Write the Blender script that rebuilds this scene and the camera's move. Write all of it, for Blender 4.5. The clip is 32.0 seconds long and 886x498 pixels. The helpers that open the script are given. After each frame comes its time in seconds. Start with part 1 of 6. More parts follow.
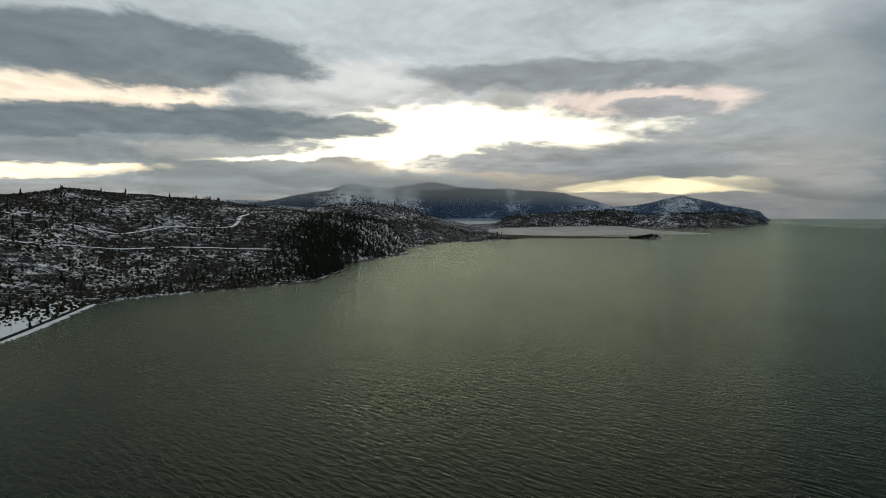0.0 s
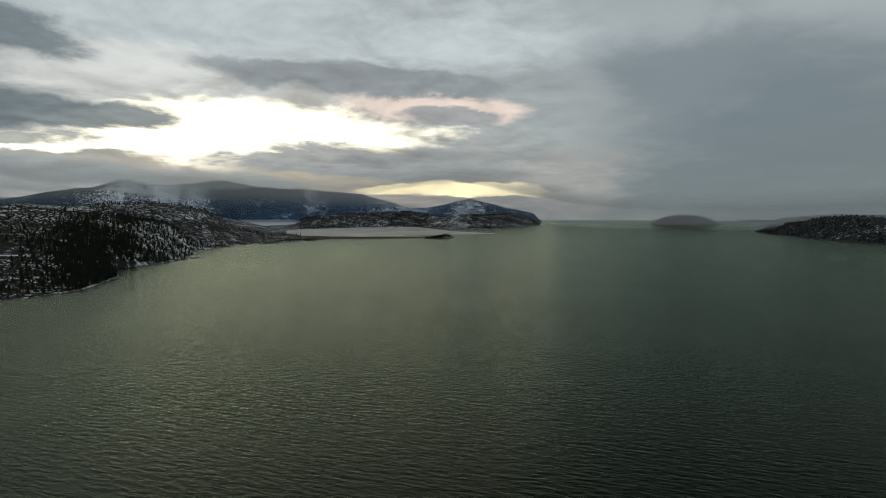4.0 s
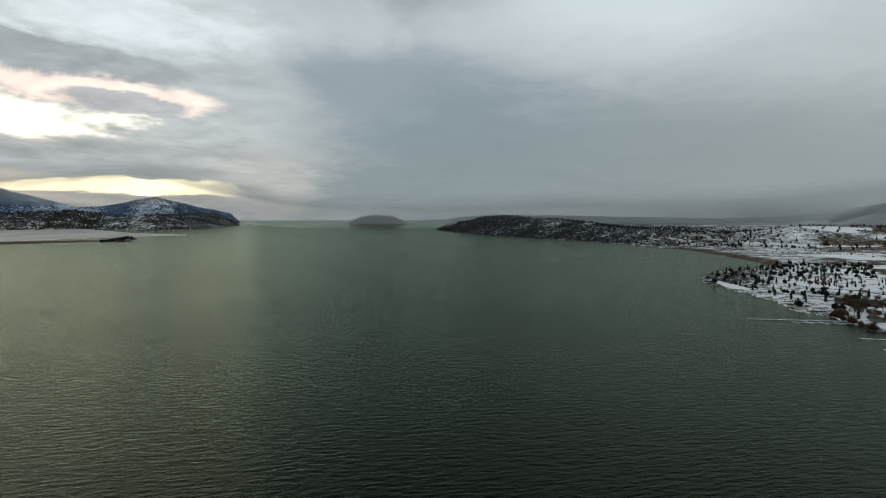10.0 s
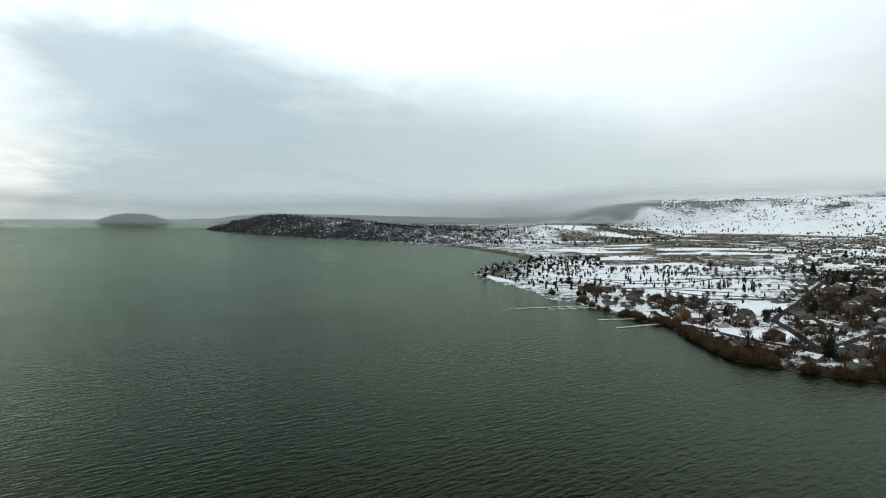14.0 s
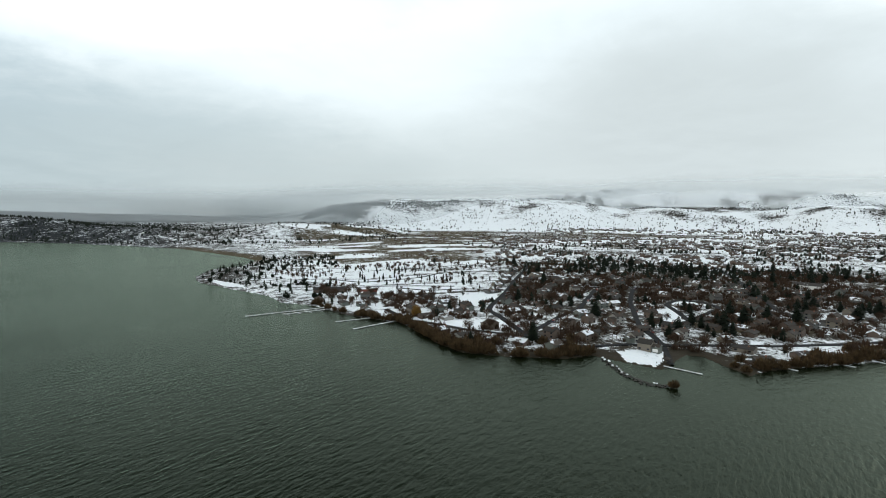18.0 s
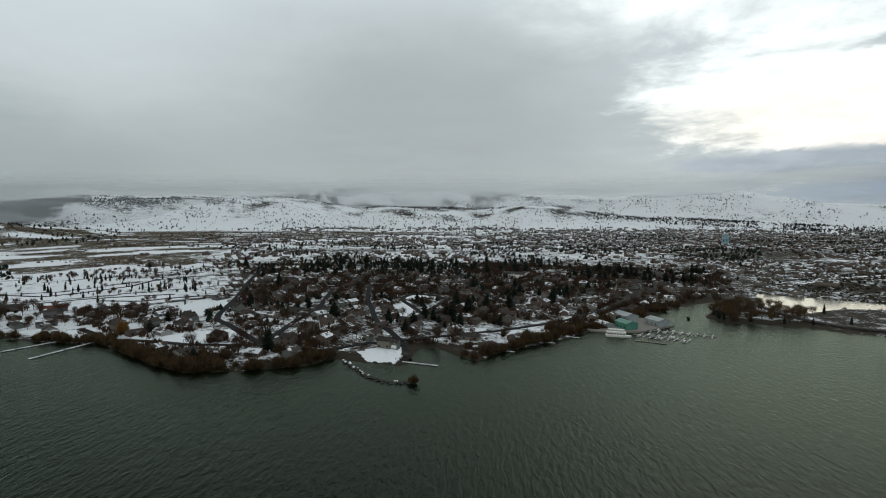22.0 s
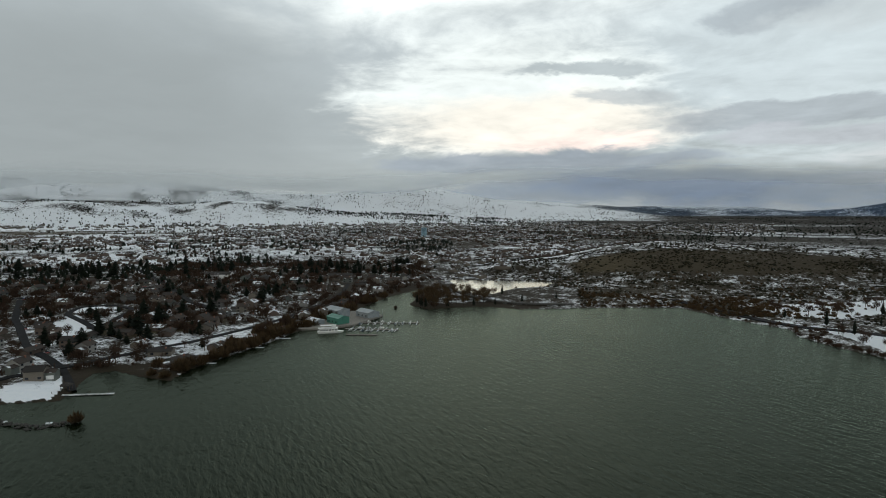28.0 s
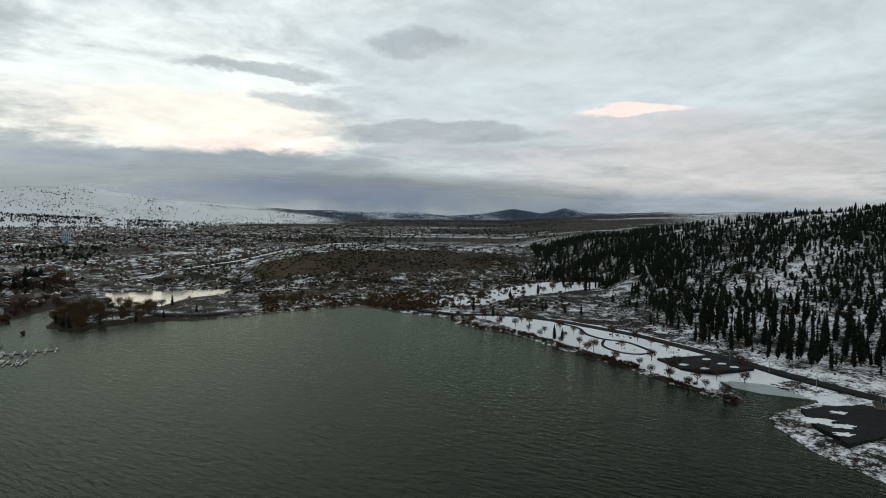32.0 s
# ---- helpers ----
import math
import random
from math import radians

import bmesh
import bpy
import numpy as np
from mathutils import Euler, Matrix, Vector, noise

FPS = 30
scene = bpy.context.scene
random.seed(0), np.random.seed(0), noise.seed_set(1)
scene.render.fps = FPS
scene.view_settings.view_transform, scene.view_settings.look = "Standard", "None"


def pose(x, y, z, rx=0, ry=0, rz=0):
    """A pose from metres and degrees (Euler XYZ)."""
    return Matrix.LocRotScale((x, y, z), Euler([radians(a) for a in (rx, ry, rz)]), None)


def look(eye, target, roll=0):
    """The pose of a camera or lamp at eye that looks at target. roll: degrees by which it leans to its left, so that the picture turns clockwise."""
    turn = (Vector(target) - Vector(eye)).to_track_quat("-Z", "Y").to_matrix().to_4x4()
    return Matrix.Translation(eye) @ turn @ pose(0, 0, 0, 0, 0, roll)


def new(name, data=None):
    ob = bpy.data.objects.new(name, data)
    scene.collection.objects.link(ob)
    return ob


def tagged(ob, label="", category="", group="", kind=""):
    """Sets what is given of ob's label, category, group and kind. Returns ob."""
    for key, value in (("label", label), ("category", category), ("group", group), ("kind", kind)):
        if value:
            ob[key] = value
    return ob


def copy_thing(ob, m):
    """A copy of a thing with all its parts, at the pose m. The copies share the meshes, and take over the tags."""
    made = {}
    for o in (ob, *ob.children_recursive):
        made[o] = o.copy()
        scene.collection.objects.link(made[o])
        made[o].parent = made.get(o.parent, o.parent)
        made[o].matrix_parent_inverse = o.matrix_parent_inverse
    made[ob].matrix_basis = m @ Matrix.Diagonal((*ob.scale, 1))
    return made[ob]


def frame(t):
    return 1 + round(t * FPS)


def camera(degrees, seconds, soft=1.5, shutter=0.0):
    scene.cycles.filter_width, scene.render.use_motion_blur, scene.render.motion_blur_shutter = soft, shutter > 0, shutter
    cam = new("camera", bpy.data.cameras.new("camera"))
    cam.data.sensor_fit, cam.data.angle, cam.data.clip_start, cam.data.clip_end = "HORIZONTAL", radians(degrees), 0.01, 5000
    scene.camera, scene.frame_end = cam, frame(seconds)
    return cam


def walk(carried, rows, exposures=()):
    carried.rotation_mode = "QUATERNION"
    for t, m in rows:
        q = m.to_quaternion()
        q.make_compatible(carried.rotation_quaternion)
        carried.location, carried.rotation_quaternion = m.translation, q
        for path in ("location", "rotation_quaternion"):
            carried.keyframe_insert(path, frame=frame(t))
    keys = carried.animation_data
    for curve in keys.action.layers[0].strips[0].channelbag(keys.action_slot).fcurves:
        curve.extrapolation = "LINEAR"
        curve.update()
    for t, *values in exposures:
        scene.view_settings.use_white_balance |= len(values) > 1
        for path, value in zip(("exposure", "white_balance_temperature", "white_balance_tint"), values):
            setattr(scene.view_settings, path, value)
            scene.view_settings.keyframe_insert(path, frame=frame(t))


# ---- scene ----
# Camera: seconds, place, heading (clockwise from +y), tilt, lean
ROWS = [
    (0, -0.0, -0.0, 100.0, 0.00, -3.38, -0.02),
    (0.5, -0.4, 0.4, 99.7, 1.51, -3.35, 0.01),
    (1, -0.8, 0.8, 99.5, 4.31, -3.30, 0.05),
    (1.5, -1.1, 1.1, 99.3, 7.27, -3.26, 0.06),
    (2, -1.3, 1.4, 99.2, 10.13, -3.24, 0.03),
    (2.5, -1.5, 1.6, 99.0, 12.80, -3.23, 0.05),
    (3, -1.7, 1.6, 98.8, 15.33, -3.25, 0.07),
    (3.5, -2.0, 1.6, 98.5, 17.81, -3.25, 0.10),
    (5.5, -2.6, 1.4, 98.1, 28.22, -3.11, 0.15),
    (6, -3.4, 1.3, 97.4, 30.81, -3.10, 0.11),
    (6.5, -4.5, 1.2, 96.7, 33.36, -3.08, 0.09),
    (7, -5.9, 1.2, 95.8, 35.90, -3.08, 0.09),
    (7.5, -7.6, 1.3, 94.8, 38.12, -3.10, 0.11),
    (8, -9.7, 1.5, 94.0, 40.51, -3.11, 0.07),
    (8.5, -12.1, 2.0, 93.2, 42.75, -3.10, 0.06),
    (9, -14.6, 2.9, 92.8, 45.20, -3.12, 0.04),
    (9.5, -17.1, 4.2, 92.6, 47.81, -3.11, 0.02),
    (10, -19.5, 5.8, 92.7, 50.51, -3.11, -0.01),
    (10.5, -21.7, 7.4, 92.9, 53.30, -3.14, 0.03),
    (11, -23.6, 9.1, 93.1, 56.07, -3.13, 0.04),
    (11.5, -24.9, 10.9, 93.2, 58.90, -3.14, 0.07),
    (12, -25.5, 12.5, 93.3, 61.63, -3.13, 0.13),
    (12.5, -25.4, 14.0, 93.3, 64.40, -3.15, 0.09),
    (13, -24.3, 15.1, 93.4, 67.15, -3.17, 0.09),
    (13.5, -22.3, 16.0, 93.7, 69.97, -3.17, 0.14),
    (14, -19.1, 16.7, 94.1, 72.93, -3.18, 0.14),
    (14.5, -15.1, 17.5, 94.6, 75.81, -3.21, 0.12),
    (16.5, -10.6, 18.0, 95.2, 87.15, -3.24, 0.24),
    (17, -6.0, 18.2, 95.7, 91.17, -3.28, 0.31),
    (17.5, -1.8, 18.0, 95.9, 95.52, -3.29, 0.33),
    (18, 1.8, 17.3, 95.9, 99.67, -3.28, 0.32),
    (18.5, 4.8, 16.5, 95.9, 103.16, -3.24, 0.24),
    (19, 7.4, 15.5, 95.8, 106.52, -3.18, 0.21),
    (19.5, 10.0, 14.4, 95.7, 110.06, -3.17, 0.21),
    (20, 12.8, 13.3, 95.6, 113.68, -3.17, 0.22),
    (20.5, 15.7, 12.2, 95.5, 117.15, -3.16, 0.22),
    (21, 18.7, 10.9, 95.3, 120.42, -3.14, 0.23),
    (21.5, 21.2, 9.5, 95.1, 123.46, -3.20, 0.24),
    (22, 23.3, 8.1, 94.9, 126.26, -3.28, 0.22),
    (22.5, 24.8, 6.9, 94.5, 128.82, -3.39, 0.14),
    (23, 26.0, 5.6, 94.2, 131.02, -3.48, 0.09),
    (23.5, 27.2, 4.0, 93.9, 132.90, -3.53, -0.02),
    (24, 28.6, 1.8, 93.8, 134.68, -3.57, -0.16),
    (24.5, 30.0, -0.9, 93.7, 136.42, -3.61, -0.25),
    (26.5, 31.4, -4.1, 93.7, 143.85, -3.65, -0.33),
    (27, 32.7, -7.1, 93.7, 147.52, -3.68, -0.24),
    (27.5, 33.7, -9.6, 93.5, 151.65, -3.73, -0.09),
    (28, 34.6, -11.7, 93.4, 155.10, -3.69, -0.02),
    (28.5, 35.2, -13.6, 93.2, 158.05, -3.67, 0.04),
    (29, 35.6, -15.4, 93.1, 161.12, -3.62, 0.10),
    (29.5, 35.9, -17.2, 92.9, 165.77, -3.51, 0.20),
    (30, 36.0, -18.8, 92.8, 172.04, -3.40, 0.29),
    (30.5, 36.1, -20.2, 92.8, 178.16, -3.29, 0.36),
    (31, 36.3, -21.0, 92.8, 183.12, -3.23, 0.41),
    (31.5, 36.7, -21.5, 92.8, 185.93, -3.22, 0.43),
    (32, 36.9, -21.6, 92.7, 187.08, -3.25, 0.45),
]


def aim(x, y, z, heading, tilt, lean):
    return Matrix.Translation((x, y, z)) @ pose(0, 0, 0, 90 + tilt, 0, -heading) @ pose(0, 0, 0, 0, 0, lean)


cam = camera(76.85, 32.0, soft=1.0)
EXPOSURES = [(0, -0.45), (3.5, -0.5), (6, -0.7), (9, -0.2), (10, -0.05), (11, 0.4), (12, 0.7), (13, 0.9), (17, 0.9), (19, 0.9), (20, 0.75), (21, 0.5), (22, 0.2), (23, 0.05), (32, 0.0)]
walk(cam, [(t, aim(*row)) for t, *row in ROWS], EXPOSURES)

# ---- world, sun ----
SUN_AZ, SUN_EL = 2.0, 9.0


def bearing(az, el):
    a, e = radians(az), radians(el)
    return Vector((math.sin(a) * math.cos(e), math.cos(a) * math.cos(e), math.sin(e)))


class Nodes:
    """Short hand for node trees."""

    def __init__(self, tree):
        self.t = tree

    def n(self, kind, **sets):
        node = self.t.nodes.new(kind)
        for key, value in sets.items():
            if key == "op":
                node.operation = value
            elif key == "blend":
                node.blend_type = value
            elif key == "data":
                node.data_type = value
            elif key == "dims":
                node.noise_dimensions = value
        return node

    def put(self, node, i, v):
        if isinstance(v, bpy.types.NodeSocket):
            self.t.links.new(v, node.inputs[i])
        elif v is not None:
            node.inputs[i].default_value = v

    def math(self, op, a, b=None, c=None, clamp=False):
        node = self.n("ShaderNodeMath", op=op)
        node.use_clamp = clamp
        for i, v in enumerate((a, b, c)):
            self.put(node, i, v)
        return node.outputs[0]

    def mix(self, f, a, b, blend="MIX"):
        node = self.n("ShaderNodeMix", data="RGBA", blend=blend)
        self.put(node, 0, f)
        self.put(node, 6, a if isinstance(a, bpy.types.NodeSocket) else (*a, 1)[:4])
        self.put(node, 7, b if isinstance(b, bpy.types.NodeSocket) else (*b, 1)[:4])
        return node.outputs[2]

    def noise(self, vec, scale, detail=4, rough=0.55, distort=0.0):
        node = self.n("ShaderNodeTexNoise")
        self.put(node, "Vector", vec)
        self.put(node, "Scale", scale)
        self.put(node, "Detail", detail)
        self.put(node, "Roughness", rough)
        self.put(node, "Distortion", distort)
        return node.outputs[0]

    def ramp(self, f, a, b):
        node = self.n("ShaderNodeMapRange")
        node.interpolation_type = "SMOOTHSTEP"
        self.put(node, 0, f)
        self.put(node, 1, a)
        self.put(node, 2, b)
        return node.outputs[0]

    def turned(self, vec, degrees, s):
        """Turned about z, then stretched."""
        node = self.n("ShaderNodeMapping")
        self.put(node, 0, vec)
        node.inputs[2].default_value = (0, 0, radians(degrees))
        return self.scaled(node.outputs[0], s)

    def scaled(self, vec, s, rot=(0, 0, 0)):
        node = self.n("ShaderNodeMapping")
        self.put(node, 0, vec)
        node.inputs[2].default_value = rot
        node.inputs[3].default_value = s
        return node.outputs[0]


world = bpy.data.worlds.new("winter_dusk")
scene.world = world
world.use_nodes = True
wt = world.node_tree
wt.nodes.clear()
W = Nodes(wt)
coord = W.n("ShaderNodeTexCoord").outputs["Generated"]
sep = W.n("ShaderNodeSeparateXYZ")
wt.links.new(coord, sep.inputs[0])
sky = W.n("ShaderNodeTexSky")
sky.sky_type, sky.sun_disc = "NISHITA", False
sky.sun_elevation, sky.sun_rotation = radians(SUN_EL), radians(SUN_AZ)
az = W.math("MULTIPLY", W.math("ARCTAN2", sep.outputs[0], sep.outputs[1]), 57.2958)
# bearings run from -90 to 270 degrees, so that the seam lies behind the camera
az = W.math("SUBTRACT", W.math("FLOORED_MODULO", W.math("ADD", az, 90.0), 360.0), 90.0)
el = W.math("MULTIPLY", W.math("ARCSINE", sep.outputs[2]), 57.2958)
flat = W.n("ShaderNodeCombineXYZ")
W.put(flat, 0, W.math("MULTIPLY", az, 0.40))
W.put(flat, 1, el)
plane = flat.outputs[0]
curl = W.noise(plane, 0.11, 5, 0.6, 0.6)
curl2 = W.noise(W.scaled(plane, (1.3, 1.1, 1.0), (0, 0, 1.0)), 0.19, 5, 0.62, 0.4)
az_w = W.math("ADD", az, W.math("MULTIPLY", W.math("SUBTRACT", curl, 0.5), 16.0))
el_w = W.math("ADD", el, W.math("MULTIPLY", W.math("SUBTRACT", curl2, 0.5), 3.0))
# cloud texture lies on a high level sheet, so that it flattens towards the horizon
flatten = W.math("ADD", W.math("MAXIMUM", sep.outputs[2], 0.0), 0.13)


def on_sheet(lift):
    node = W.n("ShaderNodeCombineXYZ")
    low = W.math("ADD", flatten, lift)
    for i in (0, 1):
        W.put(node, i, W.math("DIVIDE", sep.outputs[i], low))
    return node.outputs[0]


over = on_sheet(0.0)
billow = W.noise(over, 1.5, 9, 0.58, 0.5)
above = W.noise(on_sheet(0.012), 1.5, 9, 0.58, 0.5)
fine = W.noise(over, 5.0, 6, 0.6, 0.4)
# the snow showers to the east are smooth, the broken cloud elsewhere is not
broken = W.math("SUBTRACT", 1.0, W.math("MULTIPLY", W.ramp(az, 26.0, 44.0), W.math("SUBTRACT", 0.86, W.math("MULTIPLY", W.ramp(az, 134.0, 152.0), 0.36))))
relief = W.math("MULTIPLY", W.math("SUBTRACT", billow, above), broken)
ragged = W.math("ADD", W.math("MULTIPLY", W.math("SUBTRACT", billow, 0.5), 1.9), W.math("MULTIPLY", W.math("SUBTRACT", fine, 0.5), 0.8))


def blob(a0, e0, wa, we, soft=0.6, rag=1.0, slope=0.0):
    """How deep a direction lies in a cloud at a bearing and height, of those half-widths in degrees."""
    da = W.math("SUBTRACT", az_w, a0)
    e = W.math("SUBTRACT", W.math("SUBTRACT", el_w, e0), W.math("MULTIPLY", da, slope))
    u = W.math("POWER", W.math("ABSOLUTE", W.math("DIVIDE", da, wa)), 2.0)
    v = W.math("POWER", W.math("ABSOLUTE", W.math("DIVIDE", e, we)), 2.0)
    d = W.math("SUBTRACT", 1.0, W.math("SQRT", W.math("ADD", u, v)))
    d = W.math("ADD", d, W.math("MULTIPLY", ragged, rag))
    return W.ramp(d, -0.22, soft * 0.6 - 0.12)


SKY = 0.12
clear = W.mix(1.0, sky.outputs[0], (SKY, SKY, SKY), "MULTIPLY")
# high thin overcast over the whole sky
tone = W.mix(W.ramp(el, 0.0, 22.0), (0.44, 0.485, 0.50), (0.56, 0.625, 0.65))
tone = W.mix(W.ramp(el, 24.0, 60.0), tone, (0.40, 0.45, 0.47))
colour = W.mix(0.94, clear, tone)
GREY, WARM = (0.235, 0.29, 0.32), (3.0, 2.75, 2.1)
CLOUDS = [
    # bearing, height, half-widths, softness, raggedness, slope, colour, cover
    # unseen: two dark clouds and a bright one, added overhead to tune the lake
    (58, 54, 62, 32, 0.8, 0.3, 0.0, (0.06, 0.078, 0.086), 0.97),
    (160, 40, 34, 24, 1.4, 0.4, 0.0, (1.8, 1.88, 1.8), 0.9),
    (228, 46, 30, 24, 1.0, 0.5, 0.0, (0.20, 0.24, 0.26), 0.9),
    (-8, 18, 42, 7, 1.2, 0.8, 0.0, (0.74, 0.83, 0.86), 0.8),
    (-11, 12.6, 13, 3, 1.0, 0.9, 0.0, (0.98, 1.0, 0.96), 0.75),
    (1, 8.0, 17, 3.0, 0.9, 0.7, 0.0, WARM, 1.0),
    (-32, 10.6, 11, 1.7, 0.7, 0.9, 0.06, (1.6, 1.35, 1.05), 0.9),
    (-18, 6.2, 10, 0.9, 0.6, 0.7, 0.02, WARM, 0.8),
    (-34, 4.1, 8, 0.7, 0.5, 0.7, 0.03, (2.2, 1.85, 1.25), 0.9),
    (-29, 14.3, 15, 2.9, 0.5, 0.9, 0.02, GREY, 0.95),
    (-24, 8.5, 19, 1.6, 0.5, 0.9, 0.04, GREY, 0.95),
    (-27, 6.2, 13, 1.0, 0.5, 0.9, 0.04, (0.36, 0.41, 0.43), 0.9),
    (-13, 3.2, 18, 1.5, 0.7, 0.8, 0.0, (0.50, 0.55, 0.56), 0.9),
    (12, 13.4, 14, 1.5, 0.5, 0.8, -0.04, (0.39, 0.43, 0.45), 0.95),
    (19, 10.8, 9, 1.3, 0.7, 0.7, -0.05, (1.35, 1.10, 0.95), 0.75),
    (20, 10.2, 4.5, 0.9, 0.5, 0.9, -0.05, (0.44, 0.47, 0.49), 0.9),
    (17, 5.3, 19, 1.7, 0.6, 0.8, -0.02, (0.43, 0.46, 0.47), 0.95),
    (20.5, 2.8, 10.5, 0.65, 0.4, 0.5, -0.01, (2.5, 2.15, 1.3), 0.95),
    (51, 9, 17, 8.0, 1.3, 0.45, 0.0, (0.25, 0.315, 0.35), 0.93),
    (42, 13, 9, 4.5, 1.2, 0.7, 0.0, (0.31, 0.375, 0.41), 0.9),
    (57, 3, 26, 4.8, 1.0, 0.5, 0.0, (0.26, 0.315, 0.335), 0.95),
    (33, 3.0, 7, 3.8, 1.2, 0.6, 0.0, (0.56, 0.56, 0.53), 0.75),
    (70, 20, 19, 5.5, 1.6, 0.4, 0.0, (0.68, 0.77, 0.80), 0.85),
    (70, 7, 22, 6.5, 1.5, 0.35, 0.0, (0.26, 0.32, 0.345), 0.85),
    (88, 3, 36, 8.0, 1.8, 0.25, 0.0, (0.30, 0.345, 0.355), 0.9),
    (124, 9, 25, 13, 1.4, 0.3, 0.0, (0.34, 0.38, 0.39), 0.92),
    (198, 12, 44, 10, 1.5, 0.7, 0.0, (0.66, 0.75, 0.78), 0.88),
    (161, 12, 15, 6.5, 1.0, 0.9, 0.0, (0.95, 1.02, 1.0), 0.9),
    (163, 8.8, 16, 3, 1.0, 0.6, 0.0, (1.02, 0.97, 0.86), 0.85),
    (165, 13.9, 9.5, 0.75, 0.8, 1.5, -0.03, (0.38, 0.44, 0.47), 0.75),
    (173, 11.0, 4.4, 0.8, 0.6, 0.9, -0.05, (0.52, 0.57, 0.59), 0.8),
    (187, 16.8, 5, 1.2, 1.0, 2.2, 0.03, (0.36, 0.41, 0.45), 0.7),
    (196, 16.0, 10, 1.2, 0.9, 1.0, 0.0, (0.58, 0.64, 0.66), 0.6),
    (168, 7.0, 6, 1.2, 0.8, 0.8, 0.0, (1.15, 0.96, 0.87), 0.75),
    (186, 8.3, 12, 1.0, 0.6, 0.9, -0.01, (0.38, 0.425, 0.46), 0.75),
    (195, 6.6, 16, 0.8, 0.8, 0.8, 0.0, (0.50, 0.53, 0.57), 0.7),
    (166, 5.0, 15, 1.2, 0.7, 0.9, 0.0, (0.33, 0.38, 0.43), 0.9),
    (178, 2.4, 26, 1.8, 0.9, 0.6, 0.0, (0.25, 0.30, 0.355), 0.9),
    (178, 2.7, 12, 1.3, 0.8, 0.7, 0.0, (0.19, 0.245, 0.33), 0.9),
    (212, 5, 18, 4.5, 1.2, 0.7, 0.0, (0.64, 0.62, 0.62), 0.8),
    (208, 1.0, 17, 1.6, 1.0, 0.5, 0.0, (0.30, 0.36, 0.42), 0.85),
    (206, 9.2, 10, 1.3, 1.0, 0.8, 0.0, (0.62, 0.62, 0.64), 0.7),
    (207, 10.3, 5, 0.45, 0.6, 0.7, -0.02, (1.2, 0.95, 0.84), 0.6),
]
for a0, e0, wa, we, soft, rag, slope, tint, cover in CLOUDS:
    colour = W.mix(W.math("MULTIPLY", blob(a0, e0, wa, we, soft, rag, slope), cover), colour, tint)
wisps = W.math("ADD", W.math("MULTIPLY", W.ramp(fine, 0.3, 0.7), 0.14), W.math("MULTIPLY", W.ramp(billow, 0.3, 0.7), 0.20))
shade = W.math("ADD", 1.01, W.math("MULTIPLY", W.math("SUBTRACT", wisps, 0.17), broken))
shade = W.math("ADD", shade, W.math("MULTIPLY", relief, 0.55))
tint = W.n("ShaderNodeCombineXYZ")
for i in range(3):
    W.put(tint, i, shade)
colour = W.mix(1.0, colour, tint.outputs[0], "MULTIPLY")
back = W.n("ShaderNodeBackground")
W.put(back, 0, colour)
W.put(back, 1, 1.0)
out = W.n("ShaderNodeOutputWorld")
wt.links.new(back.outputs[0], out.inputs[0])

sun = new("sun", bpy.data.lights.new("sun", "SUN"))
sun.data.energy, sun.data.angle, sun.data.color = 0.3, radians(60), (1.0, 0.86, 0.68)
sun.matrix_world = look(bearing(SUN_AZ, SUN_EL) * 100, (0, 0, 0))

# ---- materials ----
def material(name, colour=(0.5, 0.5, 0.5), rough=0.8, metal=0.0):
    m = bpy.data.materials.new(name)
    m.use_nodes = True
    b = m.node_tree.nodes["Principled BSDF"]
    b.inputs["Base Color"].default_value = (*colour, 1)
    b.inputs["Roughness"].default_value = rough
    b.inputs["Metallic"].default_value = metal
    if rough >= 0.8:
        b.inputs["Specular IOR Level"].default_value = 0.12
    return m, Nodes(m.node_tree), b


def varied(name, a, b, scale, rough=0.85, relief=0.0, detail=5, metal=0.0, per_piece=0.0):
    """A surface whose colour wanders between two tones at two scales, with fine relief."""
    m, N, bs = material(name, a, rough, metal)
    c = N.n("ShaderNodeTexCoord").outputs["Object"]
    big, small = N.noise(c, scale, detail), N.noise(c, scale * 7, 3)
    f = N.ramp(N.math("ADD", N.math("MULTIPLY", big, 0.65), N.math("MULTIPLY", small, 0.35)), 0.35, 0.65)
    col = N.mix(f, a, b)
    if per_piece:
        r = N.n("ShaderNodeObjectInfo").outputs["Random"]
        col = N.mix(N.math("MULTIPLY", r, per_piece), col, tuple(0.45 * x for x in b))
    m.node_tree.links.new(col, bs.inputs["Base Color"])
    if relief:
        bump = N.n("ShaderNodeBump")
        N.put(bump, "Strength", 0.6)
        N.put(bump, "Distance", relief)
        N.put(bump, "Height", small)
        m.node_tree.links.new(bump.outputs[0], bs.inputs["Normal"])
    return m


